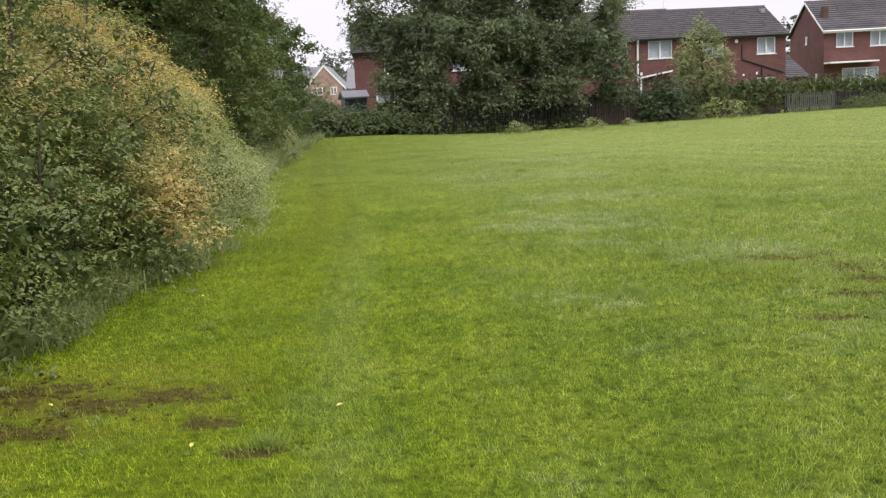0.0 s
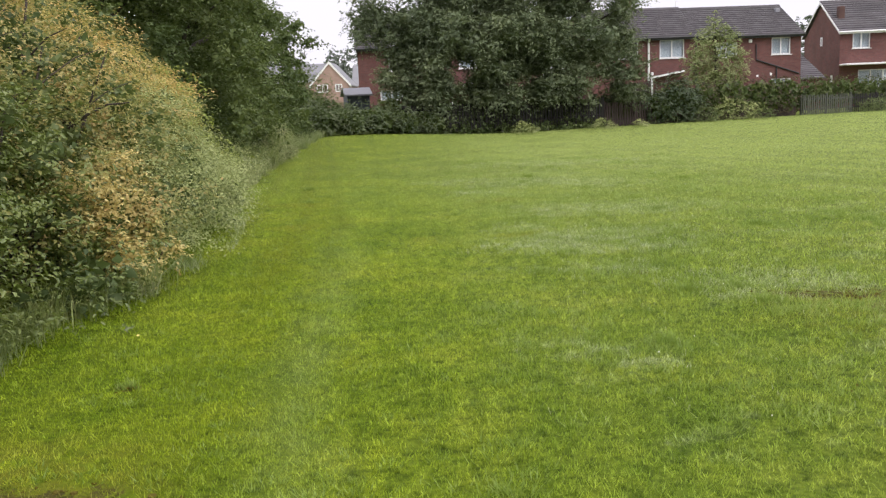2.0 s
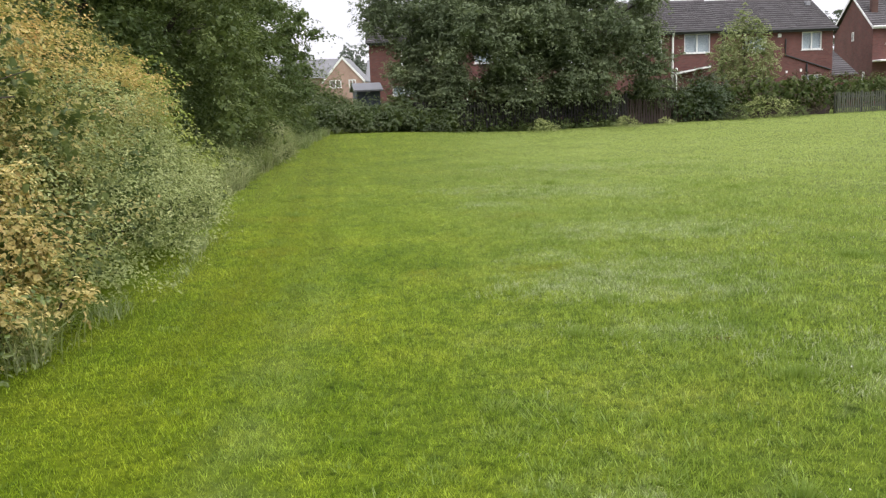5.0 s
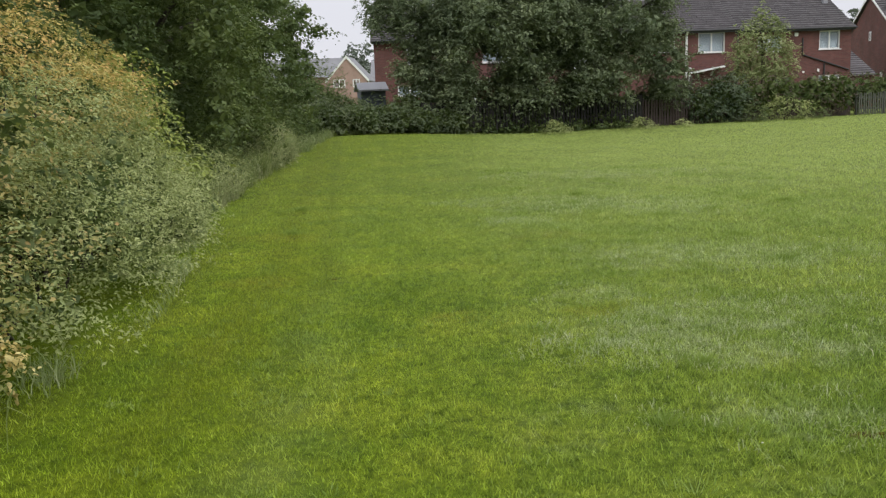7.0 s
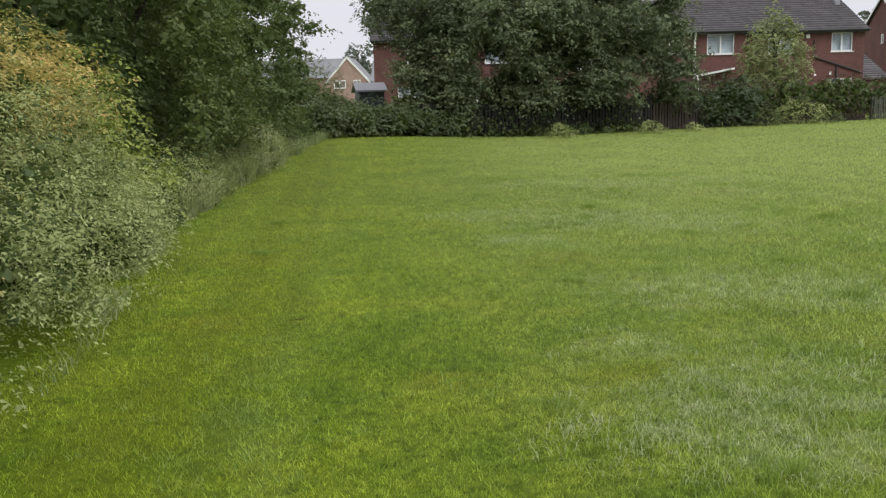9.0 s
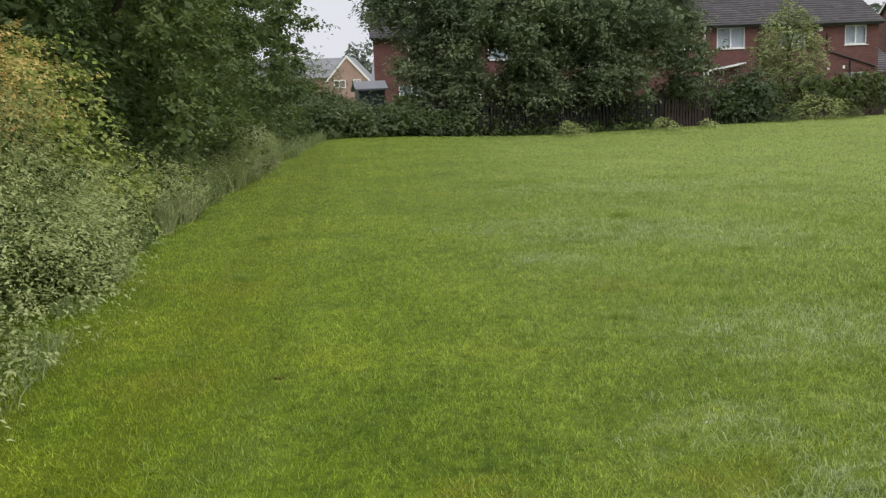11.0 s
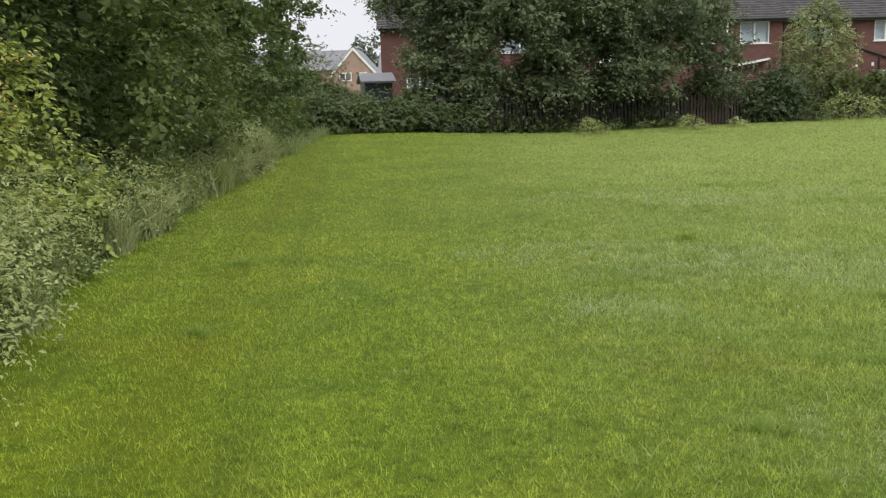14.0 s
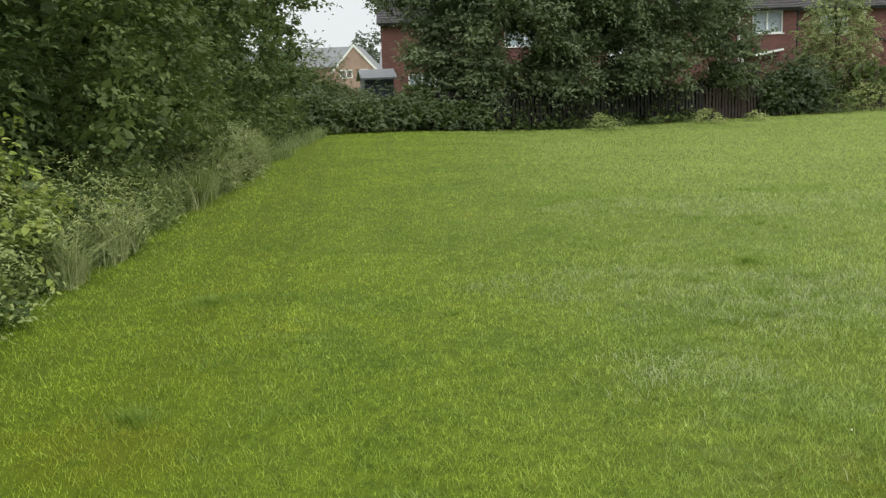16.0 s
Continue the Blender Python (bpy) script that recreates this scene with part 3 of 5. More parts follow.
# ---- ground ----
def make_ground():
    def axis(lo, hi, step, far):
        a = list(np.arange(lo, hi + 1e-6, step))
        s, left, right = step, [], []
        v, w = lo, hi
        while v > -far or w < far:
            s *= 1.5
            v, w = v - s, w + s
            left.append(v)
            right.append(w)
        return np.array(left[::-1] + a + right)

    xs, ys = axis(-8, 24, 0.25, 2500), axis(-6, 54, 0.25, 2500)
    gx, gy = np.meshgrid(xs, ys)
    V = np.stack([gx, gy, ground_z(gx, gy)], -1).reshape(-1, 3)
    nx, ny = len(xs), len(ys)
    i = (np.arange(ny - 1)[:, None] * nx + np.arange(nx - 1)[None]).ravel()
    me = bpy.data.meshes.new("ground")
    me.from_pydata(V.tolist(), [], np.stack([i, i + 1, i + nx + 1, i + nx], 1).tolist())
    me.polygons.foreach_set("use_smooth", np.ones(len(me.polygons), dtype=bool))
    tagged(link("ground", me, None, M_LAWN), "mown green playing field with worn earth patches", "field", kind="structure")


make_ground()


def hedge_x(y):
    """The foot of the hedge along the field's edge."""
    return np.interp(y, [-10, 6.3, 7.6, 8.5, 9.65, 11.2, 13.5, 14.2, 15.8, 17, 19.1, 20.8, 25.4, 31.8, 39.5], [-2.9, -2.66, -2.72, -2.52, -2.34, -2.25, -2.66, -2.85, -3.14, -3.5, -3.75, -3.85, -4.3, -4.62, -4.95])


def fence_y(x):
    return 41.0 + 0.5 * x


def lawn_patch(count, x0, x1, y0, y1, skip=None):
    """Mown grass, thinner and broader-bladed the farther it lies from where one walks."""
    x, y = rng.uniform(x0, x1, count), rng.uniform(y0, y1, count)
    ok = (x > hedge_x(y) - 0.3) & (y < fence_y(x) - 0.4)
    if skip:
        ok &= ~((x > skip[0]) & (x < skip[1]) & (y > skip[2]) & (y < skip[3]))
    for cx, cy, rx, ry in EARTH:
        ok &= (((x - cx) / rx) ** 2 + ((y - cy) / ry) ** 2 > 0.6) | (rng.uniform(size=count) < 0.45)
    d = np.maximum(np.hypot(x, y - np.clip(np.minimum(y - 3.3, y - 2.05 * np.abs(x)), 0, 11.8)), 3.3)
    full = count / ((x1 - x0) * (y1 - y0))
    ok &= rng.uniform(size=count) < 9000 * (3.3 / d) ** 1.6 / full
    bunch = np.sin(x * 43 + 2.5 * np.sin(y * 13)) * np.sin(y * 37 + 2.5 * np.sin(x * 15))
    ok &= rng.uniform(size=count) < 0.85 + 0.55 * bunch
    x, y, d = x[ok], y[ok], d[ok]
    n = len(x)
    coarse = 0.5 + 0.5 * np.sin(x * 0.9 + 1.3 * np.sin(y * 0.6)) * np.sin(y * 0.8 + np.sin(x * 1.1))
    lump = 0.6 * np.sin(x * 24 + 2 * np.sin(y * 9)) * np.sin(y * 21 + 2 * np.sin(x * 11)) + 0.4 * np.sin(x * 9 + 2 * np.sin(y * 5)) * np.sin(y * 8 + 2 * np.sin(x * 6))
    h = rng.uniform(0.016, 0.040, n) * (0.75 + 0.6 * coarse * smooth(x, -0.5, 2.5) + 0.42 * lump + 0.6 * rng.uniform(size=n) ** 5)
    w = 0.0044 * (d / 3.3) ** 0.75
    a, b = rng.uniform(0, 2 * math.pi, n), rng.uniform(0, 2 * math.pi, n)
    lean = h * rng.uniform(0.15, 1.15, n)
    z = ground_z(x, y) - 0.003
    dx, dy = np.cos(a) * w * 0.5, np.sin(a) * w * 0.5
    lx, ly = np.cos(b) * lean, np.sin(b) * lean
    v = np.stack([np.stack([x - dx, y - dy, z], 1), np.stack([x + dx, y + dy, z], 1), np.stack([x + lx, y + ly, z + h], 1)], 1)
    me = grass_mesh("mown_grass", v, (3,), (0, 1, 2), n, 0.5 + (rng.uniform(0, 1, n) - 0.5) * np.clip(7 / d, 0.12, 1))
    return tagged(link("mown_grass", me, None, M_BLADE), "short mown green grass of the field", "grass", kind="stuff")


lawn_patch(1700000, -4.0, 6.0, 2.4, 20.0)
lawn_patch(1500000, -5.0, 26.0, 2.4, 53.0, (-4.0, 6.0, 2.4, 20.0))


# ---- houses ----
def wall(bm, length, height, thick, holes, y=0.0):
    """A wall along x with openings cut through it, in one skin: holes (x0, x1, z0, z1)."""
    xs = sorted({0.0, length, *[h[0] for h in holes], *[h[1] for h in holes]})
    zs = sorted({-0.1, height, *[h[2] for h in holes], *[h[3] for h in holes]})
    made = {}

    def vert(i, k, j):
        if (i, k, j) not in made:
            made[i, k, j] = bm.verts.new((xs[i], y + k * thick, zs[j]))
        return made[i, k, j]

    def solid(i, j):
        if not (0 <= i < len(xs) - 1 and 0 <= j < len(zs) - 1):
            return False
        cx, cz = (xs[i] + xs[i + 1]) / 2, (zs[j] + zs[j + 1]) / 2
        return not any(h[0] < cx < h[1] and h[2] < cz < h[3] for h in holes)

    for i in range(len(xs) - 1):
        for j in range(len(zs) - 1):
            if solid(i, j):
                bm.faces.new((vert(i, 0, j), vert(i + 1, 0, j), vert(i + 1, 0, j + 1), vert(i, 0, j + 1)))
                bm.faces.new((vert(i, 1, j), vert(i, 1, j + 1), vert(i + 1, 1, j + 1), vert(i + 1, 1, j)))
                for di, dj, a, b in ((-1, 0, (i, j), (i, j + 1)), (1, 0, (i + 1, j + 1), (i + 1, j)), (0, -1, (i + 1, j), (i, j)), (0, 1, (i, j + 1), (i + 1, j + 1))):
                    if not solid(i + di, j + dj):
                        bm.faces.new((vert(a[0], 0, a[1]), vert(b[0], 0, b[1]), vert(b[0], 1, b[1]), vert(a[0], 1, a[1])))


def window(parent, x0, x1, z0, z1, lights=2, blind=False, y=0.05):
    w = link("window", None, parent)
    f, d = 0.065, 0.07
    bm = bmesh.new()
    box(bm, x0, x1, y, y + d, z0, z0 + f)
    box(bm, x0, x1, y, y + d, z1 - f, z1)
    box(bm, x0, x0 + f, y, y + d, z0 + f, z1 - f)
    box(bm, x1 - f, x1, y, y + d, z0 + f, z1 - f)
    cuts = [x0 + (x1 - x0) * k for k in ((0.62,) if lights == 2 and x1 - x0 > 1.6 else [i / lights for i in range(1, lights)])]
    for c in cuts:
        box(bm, c - f * 0.6, c + f * 0.6, y - 0.004, y + d, z0 + f, z1 - f)
    part("frame", bm, M_UPVC, w)
    edges = [x0 + f, *cuts, x1 - f]
    for a, b in zip(edges, edges[1:]):
        p = boxed("pane", w, M_GLASS, a, b, y + 0.03, y + 0.042, z0 + f, z1 - f)
        p.visible_shadow = False
    boxed("sill", w, M_UPVC, x0 - 0.06, x1 + 0.06, -0.06, y, z0 - 0.05, z0 - 0.004, label="white window sill")
    if blind:
        boxed("blind", w, M_CURTAIN, x0 + 0.05, x1 - 0.05, y + 0.15, y + 0.17, z0 + 0.02, z1 - 0.02, label="pale drawn blind")
    return w


def roof(e, length, depth, eave, ridge, over=0.3, verge=0.15, tile=M_TILE, single=False):
    """A gabled roof, its front slope in overlapping courses of tiles."""
    run, rise = depth / 2 + over, ridge - eave
    slope = math.hypot(run, rise)
    r = link("roof", None, e)
    n = max(int(slope / 0.3), 4)
    ux, uz = run / slope, rise / slope
    for i in range(n):
        s0, s1 = i * slope / n, (i + 1) * slope / n + 0.05
        y0, z0, y1, z1 = -over + ux * s0, eave + uz * s0, -over + ux * s1, eave + uz * s1
        bm = bmesh.new()
        x0, x1 = -verge, length + verge
        k = max(int((x1 - x0) / 0.33), 3)
        if single:  # tiles that can be told apart, each its own piece
            if i == 0:
                w, up = (x1 - x0) / k - 0.01, 0.125
                vs = [bm.verts.new(p) for p in ((0, 0, up), (w, 0, up), (w, y1 - y0, z1 - z0 + 0.012), (0, y1 - y0, z1 - z0 + 0.012), (0, 0, 0), (w, 0, 0), (w, y1 - y0, z1 - z0 - 0.02), (0, y1 - y0, z1 - z0 - 0.02))]
                for f in ((0, 1, 2, 3), (7, 6, 5, 4), (4, 5, 1, 0), (5, 6, 2, 1), (6, 7, 3, 2), (7, 4, 0, 3)):
                    bm.faces.new([vs[q] for q in f])
                first = part("roof_tile", bm, tile, r)
                first.matrix_basis = pose(x0 + 0.005, y0, z0)
            else:
                bm.free()
            for j in range(1 if i == 0 else 0, k):
                o = link("roof_tile", first.data, r)
                o.matrix_basis = pose(x0 + (x1 - x0) * j / k + 0.005, y0 + random.uniform(-0.006, 0.006), z0 + random.uniform(-0.008, 0.008))
            continue
        for j in range(k):
            a, b = x0 + (x1 - x0) * j / k + 0.006, x0 + (x1 - x0) * (j + 1) / k - 0.006
            up = 0.125 + random.uniform(-0.012, 0.012)
            vs = [bm.verts.new(p) for p in ((a, y0, z0 + up), (b, y0, z0 + up), (b, y1, z1 + 0.012), (a, y1, z1 + 0.012), (a, y0, z0), (b, y0, z0), (b, y1, z1 - 0.02), (a, y1, z1 - 0.02))]
            for f in ((0, 1, 2, 3), (7, 6, 5, 4), (4, 5, 1, 0), (5, 6, 2, 1), (6, 7, 3, 2), (7, 4, 0, 3)):
                bm.faces.new([vs[q] for q in f])
        part("tile_course", bm, tile, r)
    bm = bmesh.new()
    yb = depth + over
    vs = [bm.verts.new(p) for p in ((-verge, depth / 2, ridge), (length + verge, depth / 2, ridge), (length + verge, yb, eave), (-verge, yb, eave),
                                    (-verge, depth / 2, ridge - 0.08), (length + verge, depth / 2, ridge - 0.08), (length + verge, yb, eave - 0.08), (-verge, yb, eave - 0.08))]
    for f in ((0, 1, 2, 3), (7, 6, 5, 4), (4, 5, 1, 0), (5, 6, 2, 1), (6, 7, 3, 2), (7, 4, 0, 3)):
        bm.faces.new([vs[q] for q in f])
    part("back_slope", bm, tile, r)
    bm = bmesh.new()
    tube(bm, [(-verge - 0.02, depth / 2, ridge + 0.02), (length + verge + 0.02, depth / 2, ridge + 0.02)], [0.11, 0.11], 8)
    part("ridge_tile", bm, tile, r)
    return r


def house(name, label, x, y, angle, length, depth, eave, ridge, windows, brick=M_BRICK, tile=M_TILE, barge=M_BLACK, gutter=M_BLACK, verge=0.15, single=False):
    e = empty(name, x, y, 0.0, label, "house", angle=angle)
    holes = [w[:4] for w in windows]
    bm = bmesh.new()
    wall(bm, length, eave, 0.28, holes)
    part("front_wall", bm, brick, e)
    bm = bmesh.new()
    box(bm, 0, length, depth - 0.28, depth, -0.1, eave)
    part("back_wall", bm, brick, e)
    for x0 in (0.0, length - 0.28):
        bm = bmesh.new()
        prof = [(0.28, -0.1), (depth - 0.28, -0.1), (depth - 0.28, eave), (depth / 2, ridge - 0.12), (0.28, eave)]
        a = [bm.verts.new((x0, p, q)) for p, q in prof]
        b = [bm.verts.new((x0 + 0.28, p, q)) for p, q in prof]
        bm.faces.new(a)
        bm.faces.new(b[::-1])
        for i in range(5):
            j = (i + 1) % 5
            bm.faces.new((a[j], a[i], b[i], b[j]))
        part("gable_wall", bm, brick, e)
    boxed("upper_floor", e, M_ROOM, 0.28, length - 0.28, 0.28, depth - 0.28, 2.4, 2.6)
    boxed("loft_floor", e, M_ROOM, 0.28, length - 0.28, 0.28, depth - 0.28, eave - 0.12, eave - 0.02)
    boxed("partition", e, M_ROOM, 0.28, length - 0.28, 3.2, 3.3, 0.0, eave - 0.14)
    roof(e, length, depth, eave, ridge, tile=tile, verge=verge, single=single)
    boxed("fascia", e, gutter, -0.1, length + 0.1, -0.27, -0.24, eave - 0.16, eave + 0.0)
    boxed("soffit", e, gutter, -0.1, length + 0.1, -0.238, -0.002, eave - 0.15, eave - 0.12)
    bm = bmesh.new()
    tube(bm, [(-0.15, -0.35, eave - 0.02), (length + 0.15, -0.35, eave - 0.02)], [0.06, 0.06], 8)
    part("gutter", bm, gutter, e)
    for gx in (-verge - 0.03, length + verge):
        for s in (1, -1):
            bm = bmesh.new()
            y0, y1 = (-0.3, depth / 2) if s == 1 else (depth + 0.3, depth / 2)
            vs = [bm.verts.new(p) for p in ((gx, y0, eave - 0.13), (gx, y1, ridge - 0.11), (gx, y1, ridge + 0.06), (gx, y0, eave + 0.04),
                                            (gx + 0.03, y0, eave - 0.13), (gx + 0.03, y1, ridge - 0.11), (gx + 0.03, y1, ridge + 0.06), (gx + 0.03, y0, eave + 0.04))]
            for f in ((0, 1, 2, 3), (7, 6, 5, 4), (4, 5, 1, 0), (5, 6, 2, 1), (6, 7, 3, 2), (7, 4, 0, 3)):
                bm.faces.new([vs[q] for q in f])
            part("bargeboard", bm, barge, e)
    for w in windows:
        window(e, *w)
    return e


def pipe(e, name, mat, pts, r=0.045, label=""):
    bm = bmesh.new()
    tube(bm, pts, [r] * len(pts), 8)
    return part(name, bm, mat, e, label)


ANG = 4.0
CA, SA = math.cos(radians(ANG)), math.sin(radians(ANG))


def on_row(u, v=0.0):
    """A place on the line of house fronts: u metres along it, v behind it."""
    return 13.9 + CA * u - SA * v, 60.6 + SA * u + CA * v


def lean_to(e, x0, x1, z0, z1, out):
    """A lean-to against a house: felt roof, white sloping edge, two posts."""
    t = link("lean_to", None, e)
    bm = bmesh.new()
    a = [(x0, z0 - 0.05), (x1, z1 - 0.05), (x1, z1 + 0.05), (x0, z0 + 0.05)]
    f0, f1 = [bm.verts.new((p, -out, q)) for p, q in a], [bm.verts.new((p, -0.01, q)) for p, q in a]
    bm.faces.new(f0), bm.faces.new(f1[::-1])
    for i in range(4):
        bm.faces.new((f0[(i + 1) % 4], f0[i], f1[i], f1[(i + 1) % 4]))
    part("sloping_roof", bm, M_FELT, t)
    edge = boxed("fascia", t, M_UPVC, 0, math.hypot(x1 - x0, z1 - z0), 0, 0.03, -0.05, 0.05, label="white sloping fascia board")
    edge.matrix_basis = pose(x0, -out - 0.034, z0, 0, -math.degrees(math.atan2(z1 - z0, x1 - x0)), 0)
    for px, pz in ((x0 + 0.05, z0),):
        boxed("post", t, M_UPVC, px, px + 0.1, -out + 0.02, -out + 0.1, 0.0, pz - 0.04)


# the terrace with the white downpipe, a step in front of its neighbour
hx, hy = on_row(-4.6, -0.1)
h1 = house("house", "red brick terraced house with dark tiled roof", hx, hy, ANG, 6.98, 7.2, 4.92, 6.98,
           [(4.69, 6.29, 3.64, 4.80, 2, True), (1.72, 3.32, 3.7, 4.72, 2, False), (2.4, 3.28, 1.72, 2.10, 1, True)], verge=0.06, single=True)
pipe(h1, "downpipe", M_UPVC, [(3.95, -0.36, 4.92), (3.95, -0.12, 4.6), (3.93, -0.10, 0.0)], 0.065, "white plastic downpipe")
pipe(h1, "antenna_mast", M_UPVC, [(6.9, 3.6, 6.9), (6.9, 3.6, 8.6)], 0.03, "thin aerial mast")
boxed("chimney", h1, M_BRICK, 3.6, 4.1, 4.3, 5.0, 6.3, 8.1, bevel=0.02)
lean_to(h1, 3.95, 6.15, 2.43, 2.80, 0.5)
boxed("wall_lamp", h1, M_UPVC, 4.1, 4.24, -0.2, -0.002, 2.6, 2.8, bevel=0.03, label="white bulkhead wall lamp")

hx, hy = on_row(2.39, 0.12)
h2 = house("house", "red brick house with grey tiled roof, alarm box and dark pipes", hx, hy, ANG, 7.02, 7.2, 4.85, 6.93,
           [(5.08, 6.34, 3.62, 4.69, 2, True), (1.35, 2.83, 3.57, 4.5, 2, True), (5.1, 6.4, 1.1, 2.1, 2, True)], verge=0.08, single=True)
boxed("alarm_box", h2, M_UPVC, 3.55, 3.78, -0.07, -0.002, 4.4, 4.63, bevel=0.03, label="white alarm box")
pipe(h2, "waste_pipe", M_BLACK, [(4.05, -0.06, 4.3), (4.05, -0.06, 3.33), (6.9, -0.06, 2.37)], 0.045, "black plastic waste pipe")
pipe(h2, "soil_pipe", M_BLACK, [(5.4, -0.07, 2.8), (5.4, -0.07, 0.0)], 0.045)
pipe(h2, "downpipe", M_BLACK, [(0.12, -0.08, 4.8), (0.12, -0.08, 0.0)], 0.045)
boxed("vent", h2, M_UPVC, 4.1, 4.22, -0.03, -0.002, 2.25, 2.37, label="white wall vent")
boxed("vent", h2, M_UPVC, 5.0, 5.12, -0.03, -0.002, 2.3, 2.48, label="white wall vent")
boxed("roof_vent", h2, M_FELT, 6.45, 6.75, 2.6, 2.9, 6.3, 6.75, bevel=0.03, label="pale roof vent")

# low garage with a dark roof between the houses
gx, gy = on_row(9.5, 0.9)
gar = empty("garage", gx, gy, 0, "low brick garage with a dark tiled lean-to roof", "garage", angle=ANG)
boxed("wall", gar, M_BRICK, 0, 1.85, 0.1, 4.0, -0.1, 1.98)
boxed("back_wall", gar, M_BRICK, 0, 1.85, 3.7, 3.99, 1.99, 3.6)
for i in range(13):
    bm = bmesh.new()
    y0, z0 = -0.1 + i * 0.29, 2.0 + i * 0.135
    vs = [bm.verts.new(p) for p in ((-0.02, y0, z0 + 0.09), (1.95, y0, z0 + 0.09), (1.95, y0 + 0.34, z0 + 0.165), (-0.02, y0 + 0.34, z0 + 0.165), (-0.02, y0, z0), (1.95, y0, z0), (1.95, y0 + 0.34, z0 + 0.13), (-0.02, y0 + 0.34, z0 + 0.13))]
    for f in ((0, 1, 2, 3), (7, 6, 5, 4), (4, 5, 1, 0), (5, 6, 2, 1), (6, 7, 3, 2), (7, 4, 0, 3)):
        bm.faces.new([vs[q] for q in f])
    part("tile_course", bm, M_TILE, gar)

h3 = house("house", "red brick house with white bargeboards and tiled roof", 27.75, 66.0, -2, 13.0, 6.9, 5.12, 7.45,
           [(0.87, 2.07, 3.98, 5.05, 2, True), (3.25, 4.6, 3.95, 5.02, 2, True), (1.3, 3.9, 1.3, 2.5, 3, True), (5.6, 7.4, 3.95, 5.02, 2, False)], barge=M_UPVC, gutter=M_UPVC)
boxed("canopy", h3, M_UPVC, 0.0, 3.4, -1.2, -0.002, 2.82, 2.94, bevel=0.02, label="white flat canopy over the ground floor")
bm = bmesh.new()
box(bm, 0.3, 0.72, 1.1, 1.5, 5.5, 6.95, 0.02)
part("chimney", bm, M_SOOT, h3, "dark sooty brick chimney")
boxed("chimney_flashing", h3, M_FELT, 0.15, 0.95, 1.0, 1.1, 5.75, 5.95, label="pale lead flashing")
for y0, z0, dy, dz in ((3.2, 4.35, 0.32, 0.62), (1.15, 1.5, 0.3, 0.7)):
    w = link("side_window", None, h3)
    bm = bmesh.new()
    for b in ((y0, y0 + dy, z0, z0 + 0.07), (y0, y0 + dy, z0 + dz - 0.07, z0 + dz), (y0, y0 + 0.07, z0 + 0.07, z0 + dz - 0.07), (y0 + dy - 0.07, y0 + dy, z0 + 0.07, z0 + dz - 0.07)):
        box(bm, -0.05, -0.002, *b)
    part("frame", bm, M_UPVC, w)
    boxed("pane", w, M_GLASS, -0.03, -0.006, y0 + 0.07, y0 + dy - 0.07, z0 + 0.07, z0 + dz - 0.07)

# the house behind the broad trees
hx, hy = on_row(-19.0, 0.0)
h0 = house("house", "red brick house half hidden by broad trees", hx, hy, ANG, 11.6, 7.2, 4.92, 6.95,
           [(1.9, 3.3, 3.5, 4.6, 2, False), (6.3, 8.0, 3.5, 4.6, 2, True), (1.3, 3.4, 1.7, 2.35, 3, True), (8.6, 10.2, 1.2, 2.2, 2, False)])
lean_to(h0, 5.6, 9.2, 2.25, 3.05, 1.5)

# distant buff brick house with its gable towards the field
fh = empty("house", -13.6, 115.0, 0, "distant buff brick house with white bargeboards and grey roof", "house")
bm = bmesh.new()
for y0, y1 in ((0.0, 9.0),):
    prof = [(-2.3, -0.1), (2.3, -0.1), (2.3, 4.15), (0, 6.72), (-2.3, 4.15)]
    a, b = [bm.verts.new((p, y0, q)) for p, q in prof], [bm.verts.new((p, y1, q)) for p, q in prof]
    bm.faces.new(a), bm.faces.new(b[::-1])
    for i in range(5):
        j = (i + 1) % 5
        bm.faces.new((a[j], a[i], b[i], b[j]))
part("wall", bm, M_BUFF, fh)
for s in (-1, 1):
    for nm, mat, y0, y1, t0, t1 in (("roof_slope", M_TILE_PALE, 0.12, 9.2, 0.02, 0.16), ("bargeboard", M_UPVC, -0.12, 0.1, -0.12, 0.2)):
        bm = bmesh.new()
        pts = [(0, 6.72 + t0), (s * 2.6, 3.83 + t0), (s * 2.6, 3.83 + t1), (0, 6.72 + t1)]
        a, b = [bm.verts.new((p, y0, q)) for p, q in pts], [bm.verts.new((p, y1, q)) for p, q in pts]
        bm.faces.new(a), bm.faces.new(b[::-1])
        for i in range(4):
            j = (i + 1) % 4
            bm.faces.new((a[j], a[i], b[i], b[j]))
        part(nm, bm, mat, fh)
for x0, x1 in ((-1.65, -0.25), (0.65, 1.5)):
    w = link("window", None, fh)
    bm = bmesh.new()
    box(bm, x0, x1, -0.05, -0.01, 3.2, 3.3)
    box(bm, x0, x1, -0.05, -0.01, 4.05, 4.15)
    for c in (x0, (x0 + x1) / 2 - 0.05, x1 - 0.1):
        box(bm, c, c + 0.1, -0.05, -0.01, 3.3, 4.05)
    part("frame", bm, M_UPVC, w)
    boxed("pane", w, M_GLASS, x0 + 0.1, x1 - 0.1, -0.03, -0.012, 3.3, 4.05)
